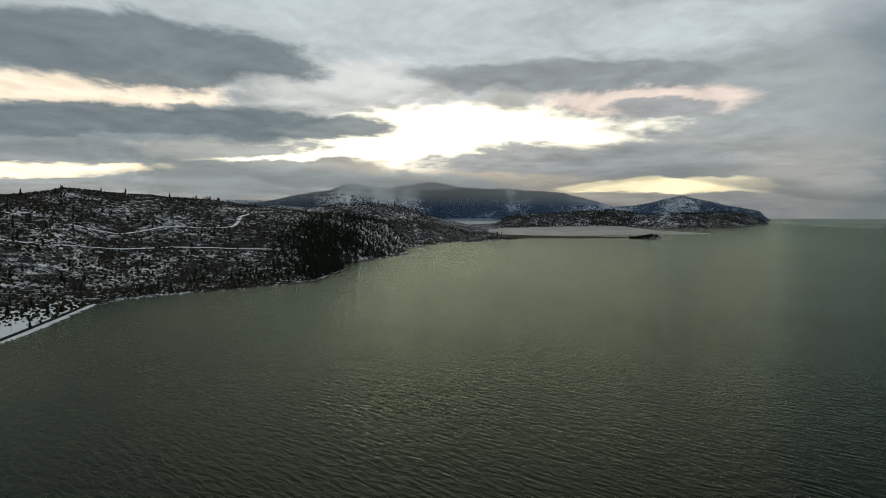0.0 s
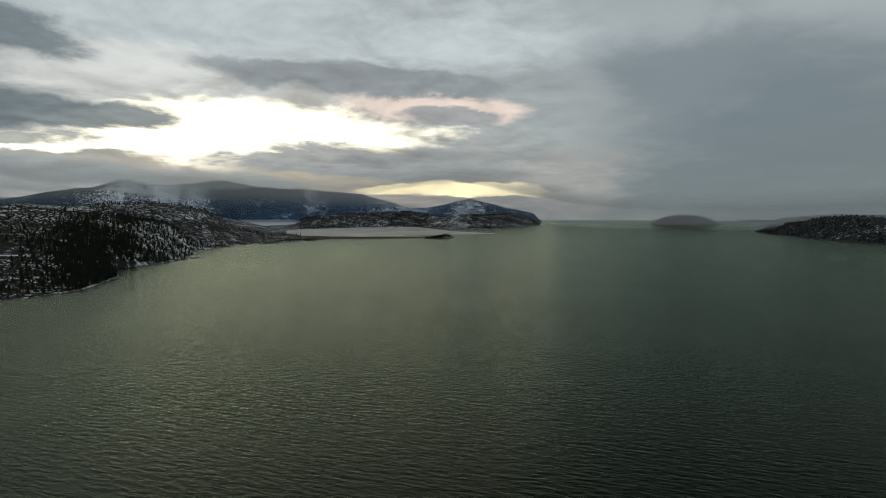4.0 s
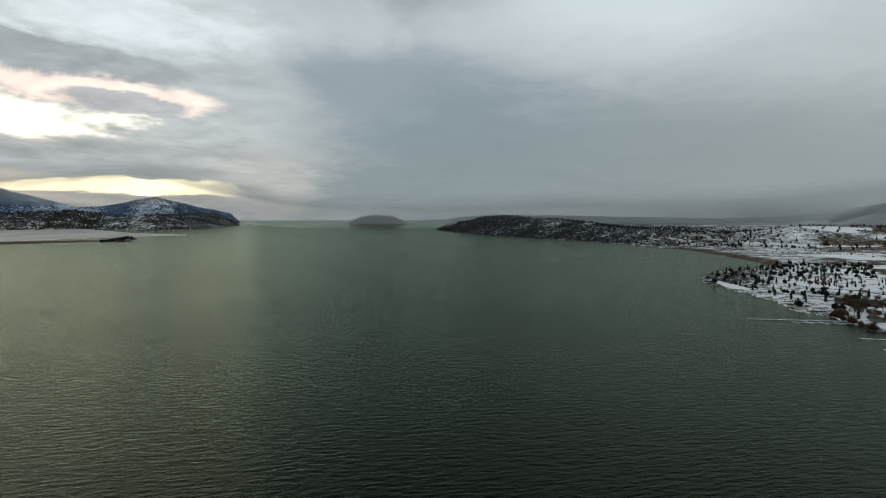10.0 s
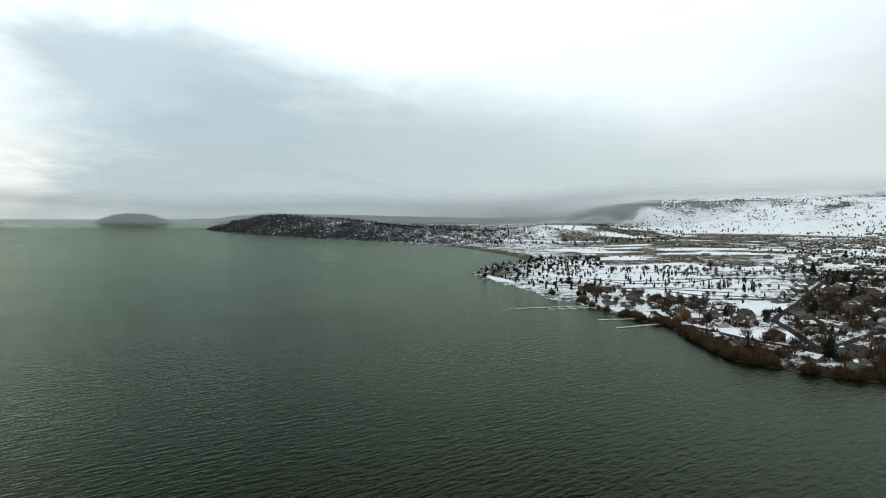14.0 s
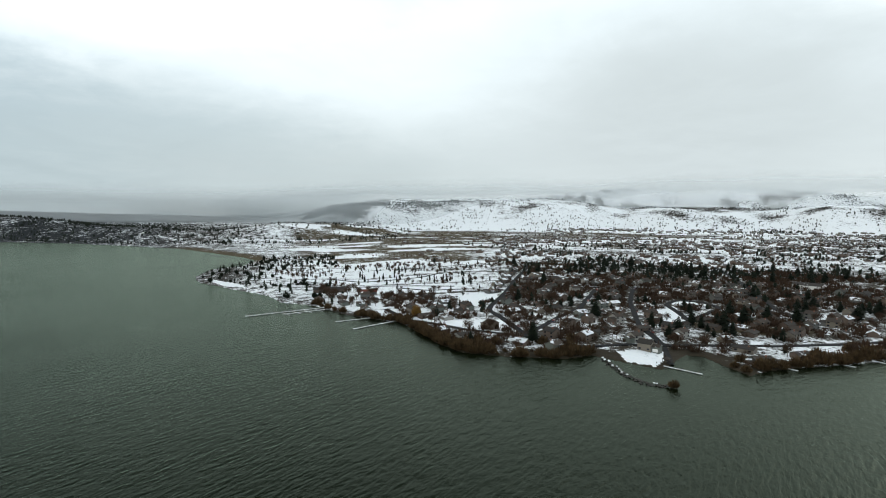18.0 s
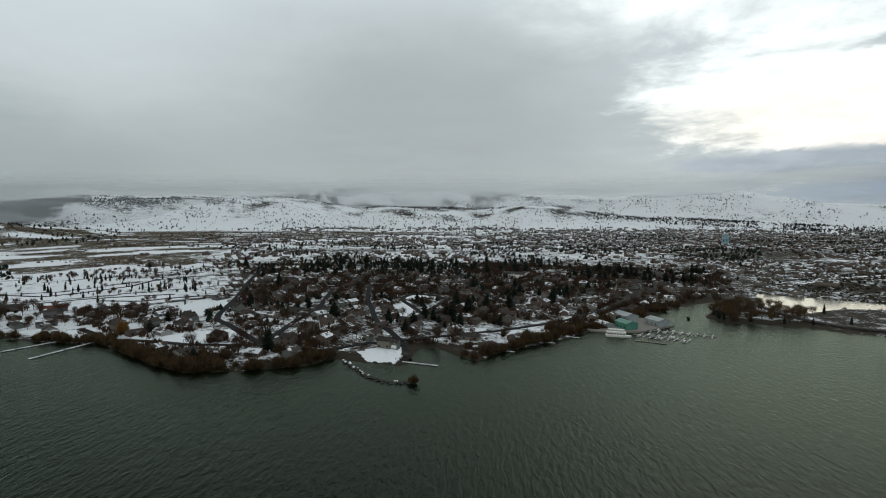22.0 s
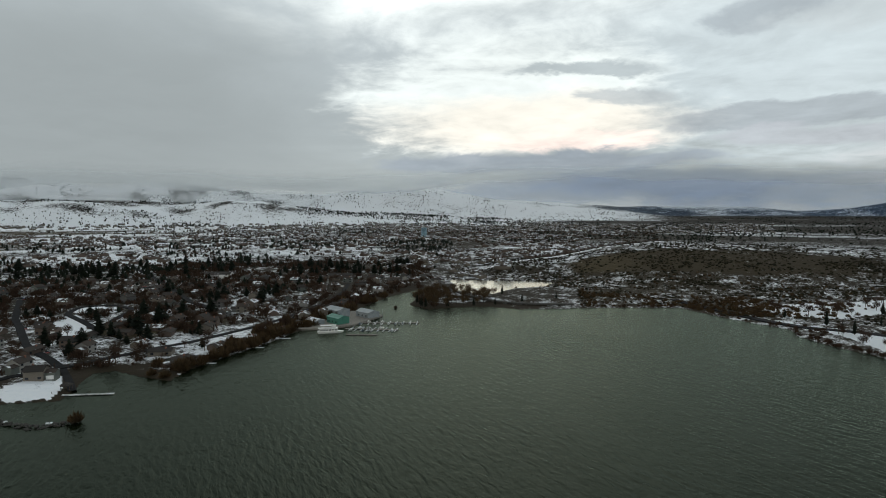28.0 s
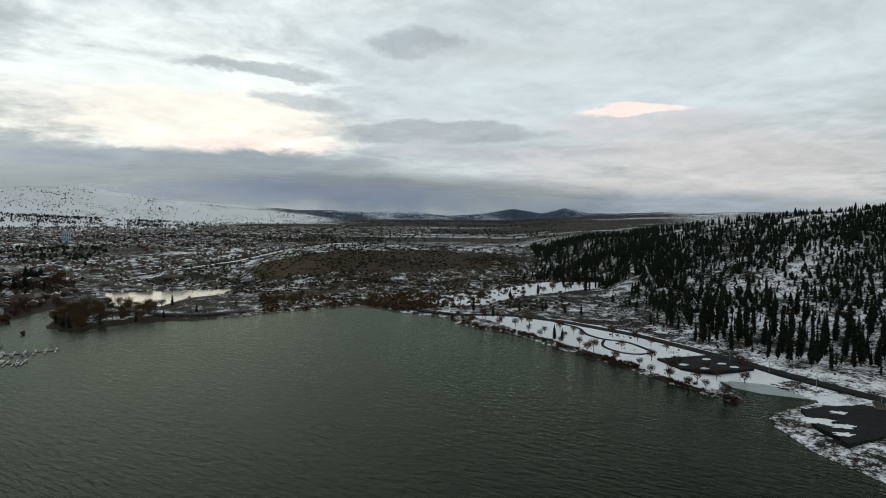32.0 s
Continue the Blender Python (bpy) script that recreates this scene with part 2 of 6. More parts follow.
def land_material():
    m, N, bs = material("land", (0.2, 0.2, 0.2), 0.9)
    c = N.n("ShaderNodeTexCoord").outputs["Object"]
    def field(name):
        a = N.n("ShaderNodeAttribute")
        a.attribute_name = name
        return a.outputs["Fac"]
    snow, hazed_wood, grass = field("snow"), field("hazed_wood"), field("grass")
    clump, tuft, fleck = N.noise(c, 0.012, 5, 0.6), N.noise(c, 0.07, 5, 0.65), N.noise(c, 0.35, 3, 0.6)
    soil = N.mix(tuft, (0.012, 0.010, 0.008), (0.034, 0.026, 0.018))
    soil = N.mix(N.math("MULTIPLY", grass, 0.8), soil, N.mix(fleck, (0.040, 0.031, 0.014), (0.100, 0.073, 0.034)))
    # wooded ground turns dark and bluish: distance haze put into its colour
    soil = N.mix(N.math("MULTIPLY", hazed_wood, 0.8), soil, (0.014, 0.021, 0.028))
    speck = N.noise(c, 1.0, 3, 0.6)
    mess = N.math("ADD", N.math("MULTIPLY", clump, 0.24), N.math("ADD", N.math("MULTIPLY", tuft, 0.40), N.math("ADD", N.math("MULTIPLY", fleck, 0.26), N.math("MULTIPLY", speck, 0.20))))
    cover = N.ramp(N.math("ADD", mess, N.math("SUBTRACT", snow, 1.0)), 0.02, 0.12)
    white = N.mix(fleck, (0.74, 0.78, 0.83), (0.90, 0.91, 0.92))
    m.node_tree.links.new(N.mix(cover, soil, white), bs.inputs["Base Color"])
    bump = N.n("ShaderNodeBump")
    N.put(bump, "Strength", 0.7)
    N.put(bump, "Distance", 1.2)
    N.put(bump, "Height", N.math("ADD", tuft, N.math("MULTIPLY", fleck, 0.4)))
    m.node_tree.links.new(bump.outputs[0], bs.inputs["Normal"])
    return m


def water_material(calm=False):
    """Murky olive water: a dark body under a rippled, slightly green reflecting surface."""
    m = bpy.data.materials.new("pond_water" if calm else "lake_water")
    m.use_nodes = True
    N = Nodes(m.node_tree)
    m.node_tree.nodes.clear()
    c = N.n("ShaderNodeTexCoord").outputs["Object"]
    murk = N.noise(c, 0.004, 3)
    body, gloss, cut = N.n("ShaderNodeBsdfDiffuse"), N.n("ShaderNodeBsdfGlossy"), N.n("ShaderNodeFresnel")
    N.put(body, 0, N.mix(murk, (0.0020, 0.0038, 0.0010), (0.0032, 0.0056, 0.0016)))
    N.put(gloss, 0, (0.80, 0.78, 0.70, 1) if calm else (0.62, 0.71, 0.58, 1))
    N.put(gloss, "Roughness", 0.18 if calm else 0.17)
    N.put(cut, 0, 1.4 if calm else 1.20)
    swell = N.noise(N.turned(c, 40, (0.13, 0.40, 0.1)), 1.0, 3, 0.5, 0.5)
    chop = N.noise(N.turned(c, 33, (0.45, 1.1, 0.4)), 1.0, 3, 0.6, 0.3)
    gusts = N.ramp(N.noise(N.turned(c, 40, (0.006, 0.011, 0.01)), 1.0, 4, 0.6), 0.3, 0.7)
    bump = N.n("ShaderNodeBump")
    N.put(bump, "Strength", 0.03 if calm else N.math("ADD", 0.52, N.math("MULTIPLY", gusts, 0.24)))
    N.put(bump, "Distance", 1.3)
    N.put(bump, "Height", N.math("ADD", swell, N.math("MULTIPLY", chop, 0.22)))
    for n in (body, gloss, cut):
        m.node_tree.links.new(bump.outputs[0], n.inputs["Normal"])
    mixed, end = N.n("ShaderNodeMixShader"), N.n("ShaderNodeOutputMaterial")
    m.node_tree.links.new(cut.outputs[0], mixed.inputs[0])
    m.node_tree.links.new(body.outputs[0], mixed.inputs[1])
    m.node_tree.links.new(gloss.outputs[0], mixed.inputs[2])
    m.node_tree.links.new(mixed.outputs[0], end.inputs[0])
    return m


LAND, WATER, STILL = land_material(), water_material(), water_material(True)

BARK = varied("bark", (0.055, 0.040, 0.030), (0.11, 0.085, 0.065), 1.5, 0.95, 0.03)
NEEDLES = varied("needles", (0.004, 0.007, 0.005), (0.014, 0.020, 0.011), 0.35, 0.9, per_piece=0.5)
TWIGS = varied("twigs", (0.034, 0.022, 0.015), (0.088, 0.055, 0.037), 0.4, 0.95, per_piece=0.5)
WILLOW = varied("willow_twigs", (0.046, 0.031, 0.017), (0.115, 0.074, 0.038), 0.3, 0.95, per_piece=0.4)
GOLDEN = varied("golden_twigs", (0.16, 0.085, 0.022), (0.24, 0.14, 0.04), 0.3, 0.95)
SAGE = varied("sagebrush", (0.013, 0.013, 0.008), (0.036, 0.031, 0.018), 0.05, 0.95)
ASPHALT = varied("asphalt", (0.008, 0.0085, 0.009), (0.019, 0.019, 0.021), 0.15, 0.85, 0.01)
SNOW = varied("old_snow", (0.76, 0.79, 0.83), (0.90, 0.91, 0.92), 0.2, 0.7, 0.05)
STONE = varied("basalt_rock", (0.035, 0.033, 0.031), (0.10, 0.095, 0.088), 0.8, 0.9, 0.08)
SNOWY_DECK = varied("snow_dusted_planks", (0.26, 0.26, 0.25), (0.74, 0.76, 0.78), 0.3, 0.9, 0.02)
DECK = varied("dock_planks", (0.16, 0.145, 0.125), (0.30, 0.28, 0.25), 0.9, 0.9, 0.01)
GLASS = varied("window_glass", (0.015, 0.018, 0.022), (0.03, 0.034, 0.04), 0.5, 0.12)
BRICK = varied("chimney_brick", (0.18, 0.085, 0.06), (0.28, 0.14, 0.10), 2.0, 0.9)
DOOR = varied("door_paint", (0.12, 0.10, 0.085), (0.20, 0.17, 0.15), 1.0, 0.6, per_piece=0.5)
WHITE = varied("white_paint", (0.66, 0.66, 0.64), (0.78, 0.78, 0.76), 0.6, 0.5)
GREEN_TIN = varied("green_steel", (0.045, 0.17, 0.125), (0.075, 0.25, 0.19), 0.2, 0.5)
GREY_TIN = varied("grey_steel", (0.22, 0.25, 0.26), (0.34, 0.37, 0.38), 0.2, 0.5)
BLUE_WALL = varied("blue_glass_wall", (0.20, 0.34, 0.42), (0.27, 0.42, 0.50), 0.1, 0.35)
RED_ROOF = varied("red_roof", (0.10, 0.030, 0.022), (0.16, 0.050, 0.036), 0.3, 0.8)
RUBBER = varied("rubber", (0.015, 0.015, 0.015), (0.03, 0.03, 0.03), 3.0, 0.9)
STEEL = varied("galvanised_steel", (0.25, 0.26, 0.27), (0.36, 0.37, 0.38), 1.0, 0.45, metal=0.7)


def painted(name, tones, rough=0.7):
    """Paint whose tone is picked for each object."""
    m, N, bs = material(name, tones[0], rough)
    r = N.n("ShaderNodeObjectInfo").outputs["Random"]
    ramp = N.n("ShaderNodeValToRGB")
    ramp.color_ramp.interpolation = "CONSTANT"
    for i, tone in enumerate(tones):
        e = ramp.color_ramp.elements[i] if i < 2 else ramp.color_ramp.elements.new(0.5)
        e.position, e.color = i / len(tones), (*tone, 1)
    N.put(ramp, 0, r)
    c = N.n("ShaderNodeTexCoord").outputs["Object"]
    col = N.mix(N.math("MULTIPLY", N.noise(c, 0.8, 4), 0.35), ramp.outputs[0], (0.08, 0.075, 0.07))
    m.node_tree.links.new(col, bs.inputs["Base Color"])
    return m


def shingle_material(snowy):
    m, N, bs = material("shingles_snowy" if snowy else "shingles", (0.1, 0.1, 0.1), 0.85)
    c = N.n("ShaderNodeTexCoord").outputs["Object"]
    r = N.n("ShaderNodeObjectInfo").outputs["Random"]
    base = N.mix(r, (0.030, 0.025, 0.023), (0.085, 0.060, 0.046))
    base = N.mix(N.noise(N.scaled(c, (0.4, 3, 3)), 1.0, 3), base, (0.05, 0.048, 0.045))
    patch = N.math("ADD", N.noise(c, 0.22, 4), N.math("MULTIPLY", N.math("SUBTRACT", r, 0.5), 0.35))
    white = N.ramp(patch, 0.50, 0.60) if snowy else N.ramp(patch, 0.64, 0.72)
    m.node_tree.links.new(N.mix(white, base, (0.74, 0.77, 0.81)), bs.inputs["Base Color"])
    return m


SIDING = painted("siding", [(0.17, 0.145, 0.115), (0.10, 0.10, 0.095), (0.32, 0.31, 0.285), (0.11, 0.075, 0.055), (0.19, 0.155, 0.11), (0.12, 0.135, 0.12), (0.20, 0.11, 0.08)])
SHINGLES, SNOWY_ROOF = shingle_material(False), shingle_material(True)
CAR_PAINT = painted("car_paint", [(0.6, 0.6, 0.6), (0.03, 0.03, 0.035), (0.25, 0.26, 0.28), (0.25, 0.03, 0.025), (0.04, 0.07, 0.16), (0.5, 0.48, 0.44)], 0.3)
HULL = painted("hull_gelcoat", [(0.68, 0.69, 0.69), (0.60, 0.62, 0.64), (0.12, 0.18, 0.24), (0.50, 0.50, 0.48)], 0.3)
CANVAS = painted("boat_canvas", [(0.06, 0.10, 0.14), (0.16, 0.17, 0.17), (0.30, 0.32, 0.31)], 0.9)


def mist_material():
    m = bpy.data.materials.new("mist")
    m.use_nodes = True
    N = Nodes(m.node_tree)
    m.node_tree.nodes.clear()
    a = N.n("ShaderNodeAttribute")
    a.attribute_name = "thick"
    lit, through_it, clear_air = N.n("ShaderNodeBsdfDiffuse"), N.n("ShaderNodeBsdfTranslucent"), N.n("ShaderNodeBsdfTransparent")
    haze_blue = N.n("ShaderNodeAttribute")
    haze_blue.attribute_name = "haze_blue"
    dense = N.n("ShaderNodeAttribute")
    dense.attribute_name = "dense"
    # blue distance haze painted into the low part of the sheet
    tone = N.mix(haze_blue.outputs["Fac"], (0.62, 0.66, 0.68), (0.12, 0.22, 0.40))
    # less light through the eastern showers is painted as a darker grey
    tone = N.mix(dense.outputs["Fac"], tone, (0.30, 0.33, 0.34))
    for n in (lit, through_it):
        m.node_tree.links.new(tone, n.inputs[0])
    half, veil, end = N.n("ShaderNodeMixShader"), N.n("ShaderNodeMixShader"), N.n("ShaderNodeOutputMaterial")
    m.node_tree.links.new(lit.outputs[0], half.inputs[1])
    m.node_tree.links.new(through_it.outputs[0], half.inputs[2])
    m.node_tree.links.new(a.outputs["Fac"], veil.inputs[0])
    m.node_tree.links.new(clear_air.outputs[0], veil.inputs[1])
    m.node_tree.links.new(half.outputs[0], veil.inputs[2])
    m.node_tree.links.new(veil.outputs[0], end.inputs[0])
    return m


MIST = mist_material()

# ---- the lie of the land ----
EYE = 100.0
WEST_SHORE = [(-290, -60), (-330, 250), (-343, 427), (-363, 519), (-388, 625), (-381, 669), (-293, 750), (-196, 862), (-181, 1035), (-220, 1199),
              (-130, 1364), (-85, 1466), (-124, 1693), (-75, 1886), (34, 2072), (191, 2195), (365, 2420), (600, 2390), (800, 2400), (830, 2520),
              (571, 2620), (300, 2780), (240, 2950), (280, 3380)]
FAR_SHORE = [(410, 3480), (802, 3673), (1154, 3611), (1471, 3189), (1763, 3378), (2086, 3550), (2170, 3750), (2370, 4050), (2400, 4150), (2600, 4750),
             (3200, 4600), (3900, 3600), (3300, 2700)]
EAST_SHORE = [(2684, 2304), (2550, 2131), (2349, 1716), (2136, 1263), (2026, 913), (1852, 662), (1719, 501), (1516, 363), (1342, 255), (1258, 214),
              (1122, 216), (1046, 257), (924, 254), (852, 231), (775, 175), (695, 112), (640, 92), (611, 53), (558, 24), (527, -1), (505, -29),
              (450, -43), (415, -50), (385, -62), (372, -84), (356, -126), (363, -151)]
TOWN_SHORE = [(345, -162), (322, -179), (355, -216), (348, -225), (324, -224), (301, -224), (310, -246), (313, -279), (315, -308), (321, -353),
              (322, -378), (322, -420), (338, -474), (350, -550), (347, -613), (329, -585), (303, -508), (273, -493), (254, -513), (229, -532)]
PARK_SHORE = [(193, -530), (154, -552), (125, -572), (85, -591), (52, -606), (16, -566), (-32, -529), (-33, -504), (-51, -475), (-74, -453),
              (-87, -419), (-104, -372), (-117, -351), (-128, -316), (-136, -295), (-145, -276), (-152, -283), (-159, -316), (-182, -308),
              (-190, -276), (-150, -262), (-142, -248), (-138, -218), (-143, -194), (-160, -150), (-220, -100)]
LAKE = WEST_SHORE + FAR_SHORE + EAST_SHORE + TOWN_SHORE + PARK_SHORE
POND = [(351, -718), (296, -612), (251, -608), (242, -665), (209, -699), (212, -751), (266, -738), (313, -726)]
INLET = [(-60, 4700), (60, 4300), (190, 3960), (427, 4186), (500, 4560), (440, 4900), (-60, 4900)]


def inside(x, y, poly):
    hit = np.zeros(x.shape, bool)
    for (x0, y0), (x1, y1) in zip(poly, poly[1:] + poly[:1]):
        if y0 != y1:
            hit ^= ((y0 > y) != (y1 > y)) & (x < (x1 - x0) * (y - y0) / (y1 - y0) + x0)
    return hit


def away(x, y, line, closed=True):
    """Distance to a line of points."""
    best = np.full(x.shape, 1e9)
    for (x0, y0), (x1, y1) in zip(line, line[1:] + line[:1] if closed else line[1:]):
        dx, dy = x1 - x0, y1 - y0
        s = np.clip(((x - x0) * dx + (y - y0) * dy) / (dx * dx + dy * dy + 1e-9), 0, 1)
        best = np.minimum(best, (x - x0 - s * dx) ** 2 + (y - y0 - s * dy) ** 2)
    return np.sqrt(best)


def lattice(ix, iy):
    v = np.sin(ix * 127.1 + iy * 311.7) * 43758.5453
    return v - np.floor(v)


def rough_field(x, y, size, octaves=4):
    """Smooth noise from -1 to 1, of that largest size in metres."""
    total, gain, norm = 0.0, 1.0, 0.0
    for k in range(octaves):
        u, v = x / size * 2 ** k + 17.3 * k, y / size * 2 ** k + 9.1 * k
        i, j = np.floor(u), np.floor(v)
        a, b = u - i, v - j
        a, b = a * a * (3 - 2 * a), b * b * (3 - 2 * b)
        val = (lattice(i, j) * (1 - a) + lattice(i + 1, j) * a) * (1 - b) + (lattice(i, j + 1) * (1 - a) + lattice(i + 1, j + 1) * a) * b
        total, norm, gain = total + gain * (2 * val - 1), norm + gain, gain * 0.5
    return total / norm


def rise(r):
    """The far land and water lie on a shallow bowl, so that the wide lake ends at its true horizon within five kilometres."""
    return 76 * np.maximum((r - 1800) / 3050, 0) ** 2


def step(a, b, v):
    s = np.clip((v - a) / (b - a), 0, 1)
    return s * s * (3 - 2 * s)


def ridge(a, r, crest, near, far, fall=0.25):
    """A range of hills: crest holds bearing and skyline height in degrees; near and far hold bearing and the distance of foot and crest."""
    top = np.interp(a, [c[0] for c in crest], [c[1] for c in crest])
    foot = np.interp(a, [c[0] for c in near], [c[1] for c in near])
    peak = foot + np.interp(a, [c[0] for c in far], [c[1] for c in far])
    high = EYE + peak * np.tan(np.radians(top)) - rise(peak)
    up = step(0, 1, (r - foot) / (peak - foot))
    return np.maximum(high, 0) * np.where(r < peak, up, 1 - fall * step(0, 1, (r - peak) / (peak - foot + 200)))


MEADOW = [(-8, -625), (-98, -680), (-187, -742), (-266, -724), (-240, -681), (-127, -632), (-66, -575), (-20, -590)]
RIDGES = {
    "west": ([(-70, 1.2), (-38, 1.35), (-34, 1.85), (-31, 1.55), (-26.5, 1.4), (-22.7, 1.4), (-19, 1.0), (-15, 0.6), (-10.5, 0.1), (-6, -0.8), (-3, -2.2), (-1, -4)],
             [(-70, 450), (-40, 620), (-30, 770), (-20, 840), (-12, 930), (-9, 1060), (-5, 1450), (0, 1900)], [(-70, 900), (-20, 820), (-5, 600)], 0.1),
    "middle": ([(-16, -1), (-13, 0.2), (-10.5, 0.55), (-4.8, 0.72), (-2.6, 0.4), (-1.4, -0.3), (-0.4, -1.0), (1.5, -1.7), (4, -2.4)],
               [(-16, 1700), (0, 2050), (4, 2250)], [(-16, 700), (4, 400)], 0.5),
    "woods": ([(-25, 0.9), (-10, 0.6), (-2, -0.4), (-1, -1.05), (5, -1.05), (6.5, -0.2), (9, 0.25), (12, 0.3), (17, 0.5), (20, 0.0), (24, 0.35), (28, 0.25), (30, -0.4), (31, -1.1)],
              [(-25, 3300), (5, 3480), (10, 3700), (18, 3850), (22, 3520), (27, 3780), (31, 4200)], [(-25, 450), (31, 300)], 0.6),
    "mountains": ([(-40, 0.6), (-25, 0.9), (-17, 1.2), (-13, 2.2), (-9.4, 3.0), (-6, 2.5), (-1.4, 3.3), (3.8, 2.8), (12.3, 2.1), (17, 0.7), (19, 0.9), (23, 1.72),
                   (26.6, 0.9), (30, 0.25), (31.5, 0.3), (33.5, 0.98), (35.9, 0.5), (38, -0.4)],
                  [(-40, 4500), (38, 4560)], [(-40, 330), (38, 330)], 0.1),
    "headland": ([(49.2, -1.6), (50.6, -1.2), (51.9, -0.5), (54.4, 0.0), (56, 0.12), (57.7, 0.0), (59.4, -0.2), (62, -0.3), (64.6, -0.5), (68, -1.05), (73.6, -1.45), (77, -1.6), (82.7, -0.85), (88, -0.9), (96, -1.6)],
                 [(49, 3440), (51, 3330), (54, 2900), (60, 2460), (66, 2200), (72, 1960), (83, 2100), (96, 2300)], [(49, 200), (56, 380), (96, 450)], 0.5),
    "fore": ([(83, -1.2), (86, -0.1), (88, 0.7), (90, 1.3), (93, 1.6), (97, 1.6), (104, 1.7), (109, 1.6), (113, 1.4), (117, 0.8), (121, 0.95), (126, 0.85), (130, 0.6), (134, 1.05), (137, 0.8),
              (141, 0.2), (145, -0.1), (152, -0.4), (162, -0.9), (172, -1.2)],
             [(84, 2900), (110, 2900), (117, 3050), (121, 2850), (130, 3000), (134, 2850), (172, 3200)], [(84, 900), (110, 850), (140, 750), (172, 500)], 0.3),
    "east": ([(76, -0.6), (82, -0.2), (86, 0.4), (88.9, 0.8), (93.3, 1.2), (99, 1.3), (105, 1.4), (109, 1.5), (112, 1.9), (117, 2.4), (122, 2.1), (126.8, 2.55),
              (131.7, 2.1), (136.7, 1.6), (142.4, 1.5), (146, 2.0), (150.3, 2.55), (154, 2.2), (157.8, 1.6), (161, 1.15), (164.6, 0.8), (170.7, 0.45), (174.4, 0.0), (178, -0.4)],
             [(76, 3900), (138, 3950), (144, 3700), (178, 3800)], [(76, 650), (138, 600), (144, 850), (178, 800)], 0.1),
    "south": ([(168, -0.2), (172, 0.3), (175.4, 0.4), (179, 0.3), (182.6, 0.4), (187, 0.0), (191, 0.25), (193.7, 0.75), (196.6, 0.25), (198.8, 0.8), (201.6, 0.2), (204, -0.2), (212, -0.5)],
              [(168, 4450), (212, 4450)], [(168, 400), (212, 400)], 0.1),
    "bluff": ([(149, -9), (152, -7.6), (157, -6.5), (160, -5.6), (165, -4.9), (170, -3.75), (174, -3.2), (182, -3.3), (188, -3.4), (194, -3.7), (199, -3.5), (205, -4)],
              [(149, 850), (158, 810), (164, 790), (168, 700), (172, 650), (178, 660), (186, 720), (194, 760), (205, 760)], [(149, 60), (160, 60), (164, 130), (168, 250), (172, 340), (205, 300)], 0.8),
    "forest": ([(188, -4), (193, -3.6), (199, -2.6), (203, -2.3), (205, -1.8), (208, -1.3), (211, -1.1), (214.6, -0.8), (219, -0.35), (225.4, 0.45), (240, 1.4), (262, 1.2), (290, 0.6)],
               [(188, 800), (194, 790), (197, 640), (201, 480), (209, 415), (215, 380), (222, 350), (240, 330), (290, 330)], [(188, 500), (205, 600), (290, 700)], 0.2),
}


def land_height(x, y):
    a = (np.degrees(np.arctan2(x, y)) + 70) % 360 - 70
    r = np.hypot(x, y)
    shore = away(x, y, LAKE)
    wet = inside(x, y, LAKE)
    lawn = step(0, 40, np.where(inside(x, y, MEADOW), 0.0, away(x, y, MEADOW)))
    h = 1.2 + np.minimum(shore * 0.05, 2.0) + 13 * step(20, 700, shore) * step(84, 96, a) * (1 - step(205, 215, a))
    relief = rough_field(x, y, 420, 5)
    gully = 1 - 2 * np.abs(rough_field(x + 900, y, 520, 4))
    for name, (crest, near, far, fall) in RIDGES.items():
        lo, hi = crest[0][0], crest[-1][0]
        belt = step(lo - 2, lo + 1, a) * (1 - step(hi - 1, hi + 2, a))
        up = ridge(a, r, crest, near, far, fall) * belt
        if name in ("bluff", "forest"):
            up = up * lawn
        h = np.maximum(h, up * (1 + 0.08 * relief + 0.14 * (gully - 0.5)) + h * 0.2)
    isle = 1 - ((x - 860) / 75) ** 2 - ((y - 2385) / 30) ** 2
    rock = 1 - (((x - 2985) * 0.74 - (y - 3130) * 0.67) / 230) ** 2 - (((x - 2985) * 0.67 + (y - 3130) * 0.74) / 160) ** 2
    h = np.where(isle > 0, np.maximum(h * 0 + 1, 14 * np.sqrt(np.maximum(isle, 0))), h)
    h = np.where(rock > 0, 66 * np.maximum(rock, 0) ** 0.7, h)
    wet = wet & (isle <= 0) & (rock <= 0)
    marsh = step(2250, 2350, r) * (1 - step(2800, 2950, r)) * step(5, 9, a) * (1 - step(19, 21, a))
    h = h * (1 - marsh) + 1.0 * marsh
    bank = 1 - step(0, 25, np.minimum(shore, away(x, y, POND)))
    h = np.where(wet, -np.minimum(4, 0.5 + shore * 0.1), h * (1 - 0.6 * bank))
    for pool in (POND, INLET):
        lies = inside(x, y, pool)
        h = np.where(lies, -2.0, h)
    return h + rise(r)


GOLF = [(907, 146), (965, 130), (1005, 40), (1000, -90), (985, -200), (930, -262), (668, -174), (604, -101), (641, -50), (700, 10), (814, 69)]
